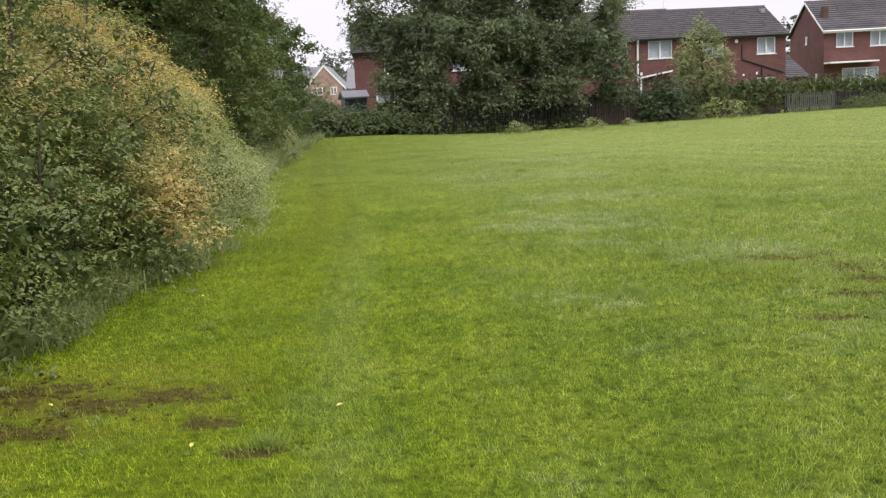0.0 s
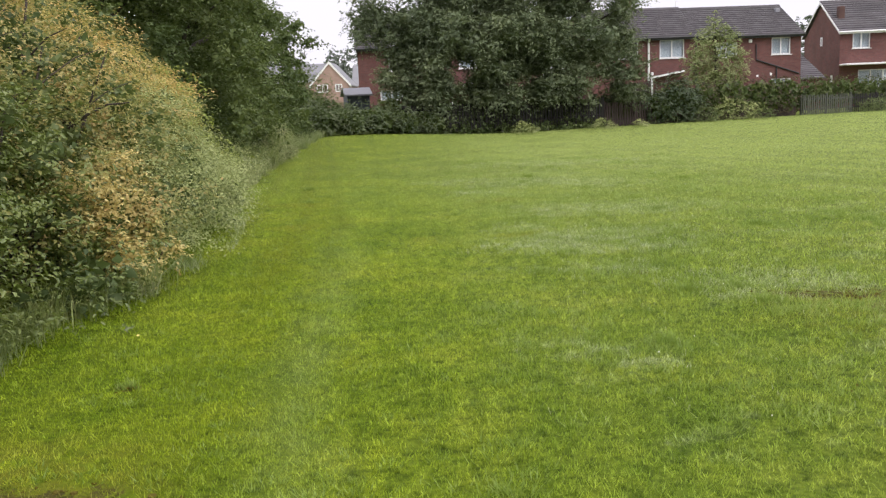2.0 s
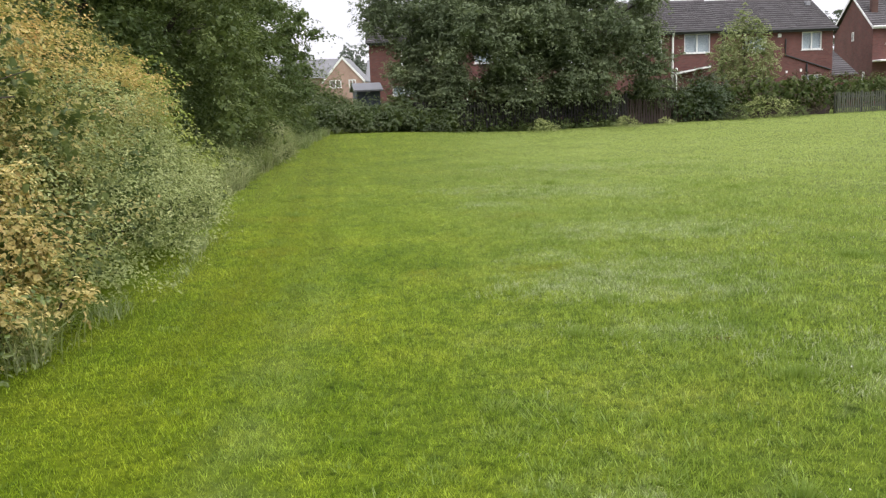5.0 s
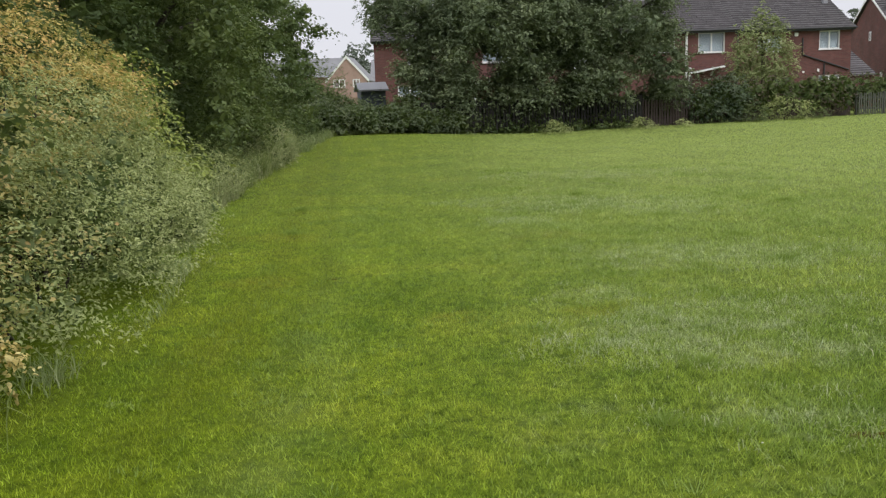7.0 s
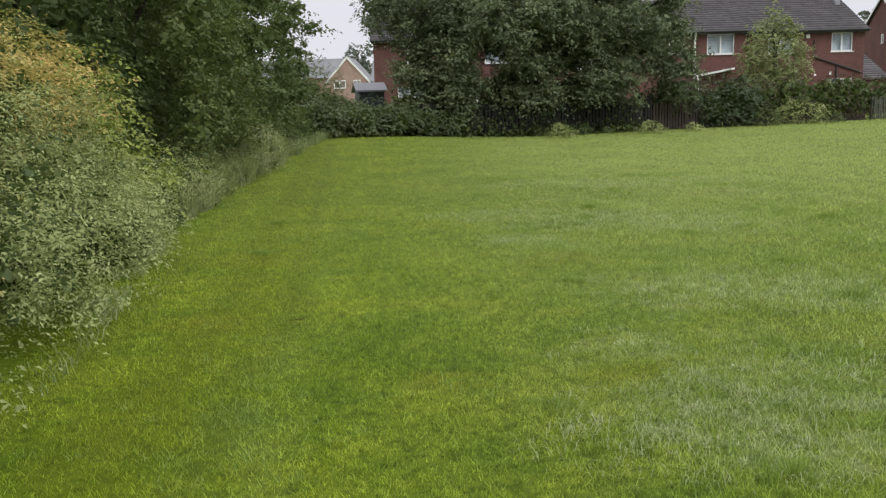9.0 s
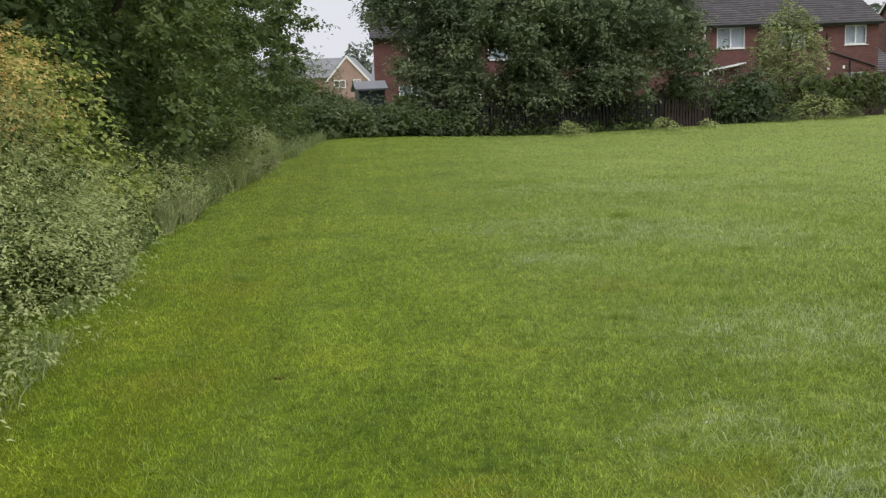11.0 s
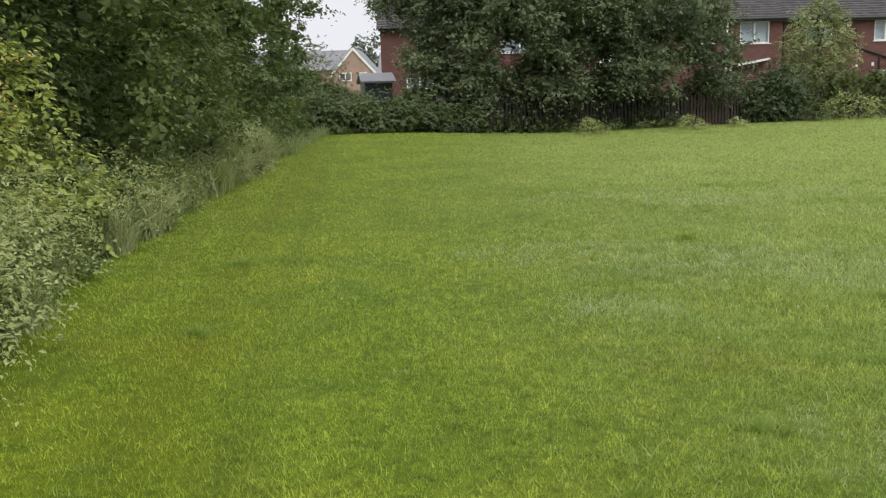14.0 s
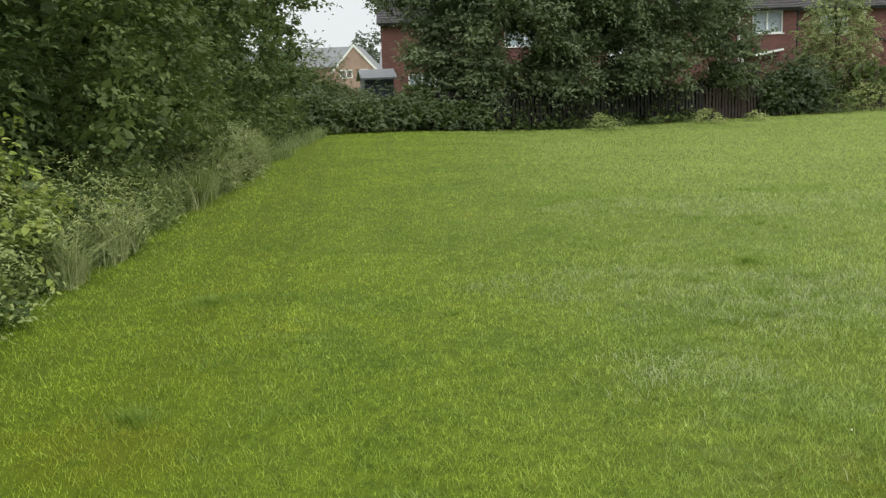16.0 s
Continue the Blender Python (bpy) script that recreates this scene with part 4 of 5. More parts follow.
# its main wing, whose roof runs off to the side
wing = link("wing", None, fh)
boxed("wing_wall", wing, M_BUFF, -14.0, -2.32, 3.0, 9.0, -0.1, 4.6)
bm = bmesh.new()
pts = [(2.6, 4.55), (6.0, 6.95), (9.4, 4.55)]
a, b = [bm.verts.new((-14.2, p, q)) for p, q in pts], [bm.verts.new((0.1, p, q)) for p, q in pts]
bm.faces.new(a[::-1]), bm.faces.new(b)
for i in range(3):
    bm.faces.new((a[i], a[(i + 1) % 3], b[(i + 1) % 3], b[i]))
part("wing_roof", bm, M_TILE_PALE, wing)

# a farther roof beside it
fr = empty("house", -12.0, 128.0, 0, "distant pale house with a plain grey roof", "house")
boxed("wall", fr, M_BUFF, 0, 9, 0, 7, -0.1, 4.2)
bm = bmesh.new()
pts = [(-0.3, 4.1), (3.5, 7.0), (7.3, 4.1)]
a, b = [bm.verts.new((-0.2, p, q)) for p, q in pts], [bm.verts.new((9.2, p, q)) for p, q in pts]
bm.faces.new(a[::-1]), bm.faces.new(b)
for i in range(3):
    bm.faces.new((a[i], a[(i + 1) % 3], b[(i + 1) % 3], b[i]))
part("roof", bm, M_TILE_PALE, fr)

# garden shed
sh = empty("garden_shed", -4.6, 47.3, 0, "blue-grey wooden garden shed with grey felt roof", "shed", angle=12)
boxed("wall", sh, M_SHED, 0, 1.12, 0, 1.9, -0.05, 1.98, bevel=0.01)
for i in range(13):
    boxed("cladding_board", sh, M_SHED, 0.01, 1.11, -0.018, -0.002, 0.02 + i * 0.145, 0.155 + i * 0.145)
for s in (0, 1):
    bm = bmesh.new()
    y0, y1 = (-0.2, 0.95) if s == 0 else (2.1, 0.95)
    vs = [bm.verts.new(p) for p in ((-0.15, y0, 1.95), (1.25, y0, 1.95), (1.25, y1, 2.3), (-0.15, y1, 2.3), (-0.15, y0, 2.03), (1.25, y0, 2.03), (1.25, y1, 2.38), (-0.15, y1, 2.38))]
    for f in ((0, 1, 2, 3), (7, 6, 5, 4), (4, 5, 1, 0), (5, 6, 2, 1), (6, 7, 3, 2), (7, 4, 0, 3)):
        bm.faces.new([vs[q] for q in f])
    part("roof_slope", bm, M_FELT, sh)

# ---- boundary fence, along the foot of the gardens ----
FA = math.degrees(math.atan(0.5))
FC, FS = math.cos(radians(FA)), math.sin(radians(FA))


def on_fence(u, v=0.0):
    """A place along the boundary: u metres along it from x = 0, v behind it."""
    return FC * u - FS * v, 41.0 + FS * u + FC * v


def picket_fence(name, label, u0, u1, v, height, mat, pitch=0.15, wide=0.095, arris=2):
    x, y = on_fence(u0, v)
    e = empty(name, x, y, float(ground_z(x, y)), label, "fence", angle=FA)
    L = u1 - u0
    for k in range(arris):
        boxed("rail", e, mat, 0, L, 0.03, 0.09, height * (0.25 + 0.5 * k), height * (0.25 + 0.5 * k) + 0.08)
    n = int(L / 2.2) + 1
    for i in range(n + 1):
        px = L * i / n
        boxed("post", e, mat, px - 0.05, px + 0.05, 0.094, 0.19, -0.1, height + 0.05, bevel=0.008)
    bm = bmesh.new()
    w = wide / 2
    vs = [bm.verts.new((px, py, pz)) for py in (0.0, 0.02) for px, pz in ((-w, 0.03), (w, 0.03), (w, height - 0.03), (w * 0.5, height), (-w * 0.5, height), (-w, height - 0.03))]
    bm.faces.new(vs[:6])
    bm.faces.new(vs[6:][::-1])
    for i in range(6):
        j = (i + 1) % 6
        bm.faces.new((vs[j], vs[i], vs[i + 6], vs[j + 6]))
    first = part("picket", bm, mat, e)
    first.matrix_basis = pose(0.05, 0, 0)
    for i in range(1, int(L / pitch)):
        o = link("picket", first.data, e)
        o.matrix_basis = pose(0.05 + i * pitch, 0, random.uniform(-0.05, 0.02), random.uniform(-1, 1), random.uniform(-2, 2), 0)
    return e


# one picket line in two colours: tree shade put into the dark stretch
picket_fence("fence", "weathered wooden picket fence under the trees, darkened for their shade", -1.5, 8.9, 0.35, 1.15, M_FENCE)
picket_fence("fence", "brown wooden picket fence beside an ivy bush", 9.0, 14.0, 0.35, 1.15, M_BOARD)
picket_fence("fence", "tall brown close-boarded panel behind a low picket fence", 10.3, 12.6, 1.5, 2.05, M_BOARD, 0.105, 0.1)
picket_fence("fence", "brown close-boarded garden fence grown over with leaves", 14.1, 21.5, 0.35, 1.32, M_BOARD, 0.105, 0.1)
picket_fence("fence", "greenish weathered wooden picket fence before a clipped hedge", 21.6, 25.4, 0.0, 1.05, M_PICKET, 0.16, 0.085)
picket_fence("fence", "dark wooden fence behind low shrubs", 25.6, 36.0, 0.2, 1.0, M_FENCE, 0.16, 0.085)

# ---- far planting, along the boundary ----
CROWNS = ((1.3, 3.0, 3.9, 3.6, 10.5, 61), (4.6, 3.2, 4.3, 4.2, 11.5, 62), (7.9, 2.7, 3.7, 3.6, 10.0, 63))
for u, v, rx, ry, top, seed in CROWNS:
    x, y = on_fence(u, v)
    blobs = crown_blobs(x, y, 1.7, top, rx, ry, 120, 0.45, 0.85, seed)
    blobs = [b for i, b in enumerate(blobs) if (b[0] > -1.9 or b[2] > 4.2) and (b[1] < y + 1.0 or i % 2)]
    if seed == 61:
        gg = np.random.default_rng(5)
        blobs += [(gg.uniform(-2.55, -1.2), gg.uniform(42.0, 43.5), gg.uniform(1.3, 4.7), 0.4, 0.42, 0.34) for k in range(13)]
        blobs += [(gg.uniform(-1.35, 0.6), gg.uniform(41.6, 43.2), gg.uniform(1.6, 4.6), 0.5, 0.5, 0.42) for k in range(18)]
        blobs += [(gg.uniform(-3.5, -2.2), gg.uniform(42.3, 43.4), gg.uniform(4.2, 5.4), 0.36, 0.4, 0.3) for k in range(12)]
        blobs += [(gg.uniform(-2.3, 0.4), gg.uniform(41.3, 43.0), gg.uniform(2.0, 5.6), 0.5, 0.5, 0.42) for k in range(26)]
        blobs += [(-2.2 + 0.42 * k, 43.2 + 0.2 * k, 4.5 + 0.3 * (k % 3), 0.55, 0.6, 0.5) for k in range(6)]
    g = np.random.default_rng(seed)
    for k in range(46):  # the lower boughs, which carry the face of the crown straight down to the fence
        z = 1.25 + 3.6 * g.uniform() ** 1.2
        sx, sy = on_fence(min(max(u + g.uniform(-2.6, 2.5), -0.6), 10.2), g.uniform(-0.5, 1.5) - 0.25 * (z - 1.5))
        r = g.uniform(0.4, 0.7)
        blobs.append((sx, sy, z, r * 1.2, r, r * 0.8))
    tree("tree", "broad dark green deciduous tree overhanging a fence", (x, y, 0), top * 0.9, 0.2, blobs, L_BIG, 0.125, 120, 9, 0.5, 8, ragged=0.45, inner=0.2, core=9000, core_size=0.22, gaps=0.3, grain=1.2)
bl = []
for u in np.arange(-2.0, 13.5, 0.6):
    x, y = on_fence(float(u), random.uniform(1.0, 1.5))
    hh = random.uniform(1.3, 1.9)
    bl.append((x, y, hh * 0.5, 0.65, 0.55, hh * 0.55))
x, y = on_fence(5.0, 1.2)
shrub("undergrowth", "dark undergrowth behind the fence below the trees", "shrub", (x, y, 0), bl, L_DARK, 0.13, 90, 6, 6, 0.18, core=6000, core_size=0.25)
for u in np.arange(-0.5, 8.6, 1.05):
    x, y = on_fence(float(u), -0.15)
    hh = random.uniform(0.45, 0.95)
    shrub("nettle_clump", "dark nettles and ivy at the foot of a fence", "weeds", (x, y, 0), [(x, y, hh * 0.45, 0.75, 0.4, hh * 0.55)], L_DARK, 0.11, 120, 3, 5, 0.14, woody=False, group="weeds along the fence")

x, y = on_fence(12.8, 0.2)
shrub("ivy_bush", "dense dark green ivy bush over the fence", "bush", (x, y, 0), [(x, y, 1.15, 1.2, 0.8, 1.0), (x - 0.7, y - 0.3, 0.8, 0.8, 0.7, 0.8), (x + 0.9, y + 0.2, 0.9, 0.75, 0.7, 0.9), (x + 0.2, y, 1.6, 0.8, 0.6, 0.55)],
      L_IVY, 0.10, 420, 5, 5, 0.15, ragged=0.6, core=1500, core_size=0.2, gaps=0.35, grain=0.7)
# pale flowering shrubs at the field's edge
for u, v, rx, rz in ((14.0, -0.9, 0.6, 0.7), (16.0, -0.8, 1.05, 0.95), (17.6, -1.0, 0.6, 0.45), (26.5, -0.6, 0.9, 0.6), (28.0, -0.4, 1.0, 0.8), (29.6, -0.5, 1.0, 0.7)):
    x, y = on_fence(u, v)
    shrub("flowering_shrub", "low pale green weedy shrub at the field's edge", "shrub", (x, y, 0), [(x, y, rz * 0.5, rx, 0.6, rz * 0.55), (x + rx * 0.5, y + 0.2, rz * 0.4, rx * 0.6, 0.5, rz * 0.5), (x - rx * 0.4, y, rz * 0.45, rx * 0.5, 0.5, rz * 0.6)],
          L_WEED if u != 16.0 else L_BRAM, 0.07, 380, 4, 6, 0.13, ragged=0.5, group="shrubs along the field's edge")
# overgrown and clipped hedges behind the fences
for u0, u1, v, top, mat, nm, lab in ((14.2, 21.5, 0.3, 2.2, L_BROWN, "overgrown_hedge", "brownish overgrown hedge behind a garden fence"), (21.3, 37.0, 1.2, 2.1, L_HEDGE, "clipped_hedge", "long clipped green hedge with a level top")):
    x, y = on_fence(u0, v)
    bl = []
    for i in range(int((u1 - u0) / 0.7)):
        cx, cy = on_fence(u0 + 0.35 + i * 0.7, v)
        bl.append((cx, cy, top * 0.5, 0.62, 0.5, top * 0.5 + (random.uniform(-0.02, 0.03) if nm[0] == "c" else random.uniform(-0.2, 0.05))))
    shrub(nm, lab, "hedge", (x, y, 0), bl, mat, 0.10, 110, 6, 5, 0.1, ragged=0.1, core=2500, core_size=0.3)
# slim pale birch in the garden
bx, by = 15.1, 52.3
tree("birch_tree", "slim young birch with sparse pale green leaves", (bx, by, 0), 5.4, 0.07,
     [(bx + g[0], by + g[1], g[2], g[3], g[3], g[4]) for g in ((-0.1, 0, 5.0, 0.4, 0.55), (0.5, 0, 4.6, 0.4, 0.5), (-0.6, 0, 4.1, 0.65, 0.7), (0.75, 0.1, 4.0, 0.6, 0.7), (0, 0, 3.3, 0.95, 0.8), (-1.05, 0, 3.0, 0.65, 0.7), (1.15, 0, 2.9, 0.65, 0.75), (0.1, 0, 2.2, 1.0, 0.6), (-0.9, 0, 2.1, 0.6, 0.5), (1.0, 0, 2.0, 0.6, 0.5))],
     L_BIRCH, 0.10, 300, 7, 0.26, 6, 0.5, core=1800, core_size=0.12)
# low tangle in the corner before the shed
for u, v, r, h in ((-5.4, 0.6, 1.0, 1.5), (-4.2, 0.3, 0.9, 1.3), (-3.0, 0.4, 1.0, 1.35), (-1.8, 0.3, 0.9, 1.2), (-0.6, 0.2, 0.9, 1.2), (-1.6, 1.6, 1.0, 1.8), (-5.3, 3.6, 1.0, 1.9), (-3.6, 2.0, 1.0, 1.5)):
    x, y = on_fence(u, v)
    z = float(ground_z(x, y))
    shrub("bramble_bush", "tangled green bramble bush in the field's corner", "bush", (x, y, z), [(x, y, z + h * 0.45, r, 0.8, h * 0.5), (x + 0.4, y - 0.3, z + h * 0.35, r * 0.7, 0.6, h * 0.4)], L_BIG, 0.085, 240, 4, 6, 0.14, ragged=0.5, group="brambles in the corner", core=900, core_size=0.16)
for x, y, r, h in ((-6.6, 46.0, 1.3, 2.9), (-7.2, 44.2, 1.2, 3.4), (-5.2, 45.0, 0.7, 2.15), (-6.1, 43.4, 1.0, 2.8)):
    shrub("garden_shrub", "rounded olive green garden shrub beside a shed", "shrub", (x, y, 0), [(x, y, h * 0.5, r, 0.9, h * 0.5), (x + 0.5, y - 0.3, h * 0.4, r * 0.7, 0.7, h * 0.42), (x - 0.4, y, h * 0.7, r * 0.6, 0.7, h * 0.3)], L_WEED, 0.085, 190, 4, 6, 0.16, ragged=0.6, group="shrubs round the shed", core=900, core_size=0.18)
# dock tufts left by the mower
for x, y, s in ((3.5, 40.7, 0.36), (7.2, 42.4, 0.34), (9.0, 43.2, 0.26)):
    shrub("weed_tuft", "small tuft of dry grey-green weeds", "weed", (x, y, 0), [(x, y, s * 0.5, s * 1.2, s, s * 0.8), (x + s * 0.9, y, s * 0.3, s, s * 0.8, s * 0.45), (x - s * 0.2, y, s * 1.1, s * 0.5, s * 0.5, s * 0.5)], L_BRAM, 0.07, 700, 4, 6, 0.14, woody=False)
# hazy distant trees, the haze put into their pale leaf colour
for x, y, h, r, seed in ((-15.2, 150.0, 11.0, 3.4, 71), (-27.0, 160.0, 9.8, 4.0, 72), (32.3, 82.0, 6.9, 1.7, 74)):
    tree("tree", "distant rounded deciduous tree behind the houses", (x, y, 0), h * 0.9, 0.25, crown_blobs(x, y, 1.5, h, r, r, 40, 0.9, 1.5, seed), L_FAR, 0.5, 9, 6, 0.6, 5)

# ---- the tall trees along the hedge ----
BOUGHS = {3: [(-4.75, 36.2, 3.9, 0.5, 0.5, 0.3), (-5.2, 36.0, 4.5, 0.55, 0.5, 0.35), (-5.3, 36.2, 3.2, 0.5, 0.5, 0.35), (-5.1, 35.8, 2.6, 0.45, 0.5, 0.4), (-5.2, 35.6, 1.9, 0.5, 0.6, 0.4)],
          1: [(-4.3 - 0.25 * math.sin(k * 1.9) ** 2, 21.6 + 0.42 * k, 1.15 + 0.5 * ((k * 7) % 5) / 2.2, 0.42, 0.5, 0.3) for k in range(11)] + [(-4.6, 22.0 + 0.5 * k, 2.6 + 0.35 * (k % 3), 0.5, 0.55, 0.4) for k in range(7)],
          2: [(-4.5, 31.0, 1.3, 0.45, 0.6, 0.25), (-4.9, 30.6, 1.8, 0.5, 0.6, 0.35), (-4.8, 31.5, 2.6, 0.6, 0.6, 0.4)]}
for i, (x, y, z0, top, rx, ry, cnt, size, per, mat) in enumerate(((-7.5, 21.4, 0.6, 9.0, 2.8, 3.0, 120, 0.085, 190, L_DARK), (-7.2, 25.6, 0.4, 9.5, 2.9, 3.4, 140, 0.088, 190, L_OLIVE), (-7.7, 31.0, 0.5, 7.6, 2.5, 3.2, 105, 0.11, 110, L_DARK), (-7.8, 36.6, 0.6, 6.4, 2.5, 3.0, 90, 0.12, 95, L_DARK), (-8.6, 15.5, 1.0, 8.5, 2.9, 3.2, 90, 0.11, 90, L_DARK))):
    blobs = crown_blobs(x, y, z0, top, rx, ry, cnt, 0.36, 0.7, 80 + i) + BOUGHS.get(i, [])
    tree("tree", "tall olive green deciduous tree in the hedgerow" if mat is L_OLIVE else "tall dark green deciduous tree in the hedgerow", (x, y, float(ground_z(x, y))), top * 0.9, 0.2,
         [b for k, b in enumerate(blobs) if b[0] > x - 0.3 or k % 3 == 0], mat, size, per, 10, 0.42, 12, 0.5, 0.55, False, 0.15, core=9000, core_size=0.16, gaps=0.42, grain=1.0)
for x, y in ((-12.5, 8.0), (-12.8, 14.0), (-13.0, 20.0), (-12.6, 26.0), (-12.8, 32.0), (-12.4, 38.0), (-12.0, 44.0)):
    tree("tree", "dark green tree deep in the hedgerow", (x, y, 0), 6.0, 0.15, crown_blobs(x, y, 0.2, 6.5, 2.8, 3.6, 40, 0.8, 1.3, int(y)), L_DARK, 0.3, 18, 6, 0.5, 5, 0.35, core=3000, core_size=0.45)

# ---- the hedge, near to far ----
HG = "plants of the hedge along the field"


def mound(y0, y1, out, high, deep, count, seed=1, r0=0.2, r1=0.4, foot=0.12, flat=1.0):
    """Clumps over a bank of shrub from y0 to y1: its foot lies out from the hedge line and it climbs to its height over its depth."""
    g = np.random.default_rng(seed)
    bl = []
    for k in range(count):
        y, f = g.uniform(y0, y1), g.uniform(0, 1) ** 0.85
        r = g.uniform(r0, r1)
        end = min(1.0, 0.45 + 0.9 * min(y - y0, y1 - y) / max(r1, 0.3))
        z = (foot + (high - foot) * f ** 0.75) * end * g.uniform(0.78, 1.13)
        x = float(hedge_x(y)) + out - deep * f - r * 0.8 + g.uniform(-0.24, 0.18)
        bl.append((x, y, max(z - r * 0.5, r * 0.6), r * g.uniform(0.9, 1.2), r * g.uniform(0.9, 1.3), r * flat * g.uniform(0.75, 1.05)))
    return bl


shrub("hedge_shrub", "dense deep green privet-like hedge shrub", "shrub", (-3.8, 2.0, 0), mound(-3.0, 4.4, 0.1, 2.5, 0.9, 70, 11), L_PRIVET, 0.06, 220, 6, 8, 0.25, True, 0.5, 0.4, HG, core=3000, core_size=0.2)
shrub("hedge_shrub", "dense deep green hedge shrub with shiny leaves", "shrub", (-3.4, 6.2, 0), mound(4.0, 8.8, 0.1, 1.6, 0.55, 62, 12, 0.16, 0.40), L_PRIVET, 0.044, 900, 14, 10, 0.26, True, 0.5, 0.9, HG, inner=0.1, core=2400, core_size=0.09, gaps=0.62, grain=0.62)
shrub("hedge_shrub", "tall yellow-green hedge shrub", "shrub", (-3.9, 5.4, 0), mound(3.6, 7.8, -0.4, 2.75, 1.05, 75, 23, foot=0.9), L_LIMB, 0.042, 640, 8, 10, 0.32, False, 0.55, 0.85, HG, inner=0.12, core=2400, core_size=0.09, gaps=0.55, grain=0.7)
shrub("hawthorn_bush", "hawthorn bush turning yellow and orange", "bush", (-4.0, 8.2, 0), mound(6.6, 11.6, -0.2, 2.9, 1.3, 110, 13, foot=0.8), L_HAW, 0.044, 640, 16, 11, 0.38, False, 0.5, 0.9, HG, inner=0.12, core=4200, core_size=0.09, gaps=0.56, grain=0.75)
shrub("hawthorn_bush", "hawthorn bush with orange top behind brambles", "bush", (-4.8, 15.2, 0), mound(10.8, 15.5, -1.1, 2.85, 1.0, 75, 14, foot=1.75) + mound(14.5, 18.4, -0.75, 2.6, 0.95, 70, 24, foot=1.55), L_ORANGE, 0.05, 640, 8, 11, 0.36, False, 0.55, 0.85, HG, inner=0.15, core=3500, core_size=0.1, gaps=0.54, grain=0.7)
shrub("bramble_bank", "sprawling grey-green bramble bank", "bush", (-3.5, 12.5, 0), mound(9.6, 17.2, 0.05, 1.75, 1.15, 140, 15, 0.2, 0.44, 0.14, 0.6), L_BRAM, 0.038, 1150, 10, 15, 0.4, False, 0.46, 0.85, HG, inner=0.1, core=4200, core_size=0.08, gaps=0.62, grain=0.85)
shrub("bramble_bank", "grey-green brambles and weeds spilling to the mown edge", "bush", (-3.9, 17.0, 0), mound(14.6, 18.5, 0.1, 1.15, 0.9, 66, 37, 0.18, 0.36, 0.14, 0.65), L_BRAM, 0.046, 760, 6, 13, 0.38, False, 0.46, 0.85, HG, inner=0.1, core=2600, core_size=0.08, gaps=0.58, grain=0.8)
shrub("withered_shrub", "withered shrub with tan dead blossom", "shrub", (-2.9, 9.2, 0), [(-2.56 + 0.16 * math.sin(k * 2.1) - 0.02 * k, 9.2 + 0.45 * math.sin(k * 1.3), 0.22 + 0.055 * k, 0.12, 0.16, 0.11) for k in range(17)], L_DEAD, 0.038, 2000, 6, 8, 0.15, True, 0.62, 0.8, HG)
shrub("maple_bush", "bright green leafy bush with orange young leaves", "bush", (-4.5, 18.6, 0), mound(17.0, 20.1, -0.45, 2.35, 1.0, 62, 16, 0.2, 0.42, 0.35, 0.75), L_LIME, 0.074, 430, 10, 9, 0.36, True, 0.65, 0.85, HG, inner=0.12, core=2600, core_size=0.1, gaps=0.55, grain=0.7)
shrub("bramble_bank", "low pale green bramble and weed bank", "bush", (-4.3, 20.0, 0), mound(16.8, 23.5, 0.06, 0.85, 0.6, 90, 17, 0.14, 0.28), L_BRAM, 0.05, 460, 6, 9, 0.3, True, 0.36, 0.8, HG, core=1500, core_size=0.12, gaps=0.42, grain=0.45)
shrub("weed_bank", "pale grey-green weed clump at the field's edge", "weeds", (-4.3, 27.0, 0), mound(25.2, 28.8, 0.2, 1.15, 0.5, 46, 27, 0.16, 0.32), L_PALE, 0.055, 620, 4, 7, 0.18, False, 0.32, 0.6, HG, core=600, core_size=0.14)
shrub("bramble_bank", "low green weed bank under dark trees", "bush", (-4.8, 26.0, 0), mound(22.5, 30.2, -0.1, 0.95, 0.7, 110, 18, 0.16, 0.34), L_WEED, 0.07, 330, 6, 9, 0.34, False, 0.36, 0.7, HG, core=1500, core_size=0.2, gaps=0.4, grain=0.6)
shrub("hedge_shrub", "dark green shrub below the hedgerow trees", "shrub", (-5.4, 32.0, 0.2), mound(28.0, 38.5, -0.15, 1.7, 0.9, 110, 19, 0.3, 0.55), L_DARK, 0.11, 150, 6, 6, 0.18, False, 0.5, 0.5, HG, core=1500, core_size=0.3)
shrub("hedge_shrub", "dark green undergrowth behind the hedge", "shrub", (-6.0, 24.0, 0), mound(13.5, 38.5, -1.0, 2.9, 1.0, 230, 20, 0.4, 0.7), L_DARK, 0.12, 110, 12, 6, 0.2, False, 0.55, 0.5, HG, core=5000, core_size=0.35)
shrub("hedge_shrub", "dark green undergrowth behind the hawthorn", "shrub", (-5.6, 6.0, 0), mound(-3.0, 14.0, -1.5, 3.1, 1.0, 120, 21, 0.4, 0.7), L_DARK, 0.11, 90, 12, 6, 0.2, False, 0.55, 0.5, HG, core=4000, core_size=0.35)


def bare_branch(parent, pts, r):
    bm = bmesh.new()
    tube(bm, [Vector(p) - parent.location for p in pts], [r * (1 - 0.75 * i / (len(pts) - 1)) for i in range(len(pts))], 6)
    part("branch", bm, M_BARK, parent)


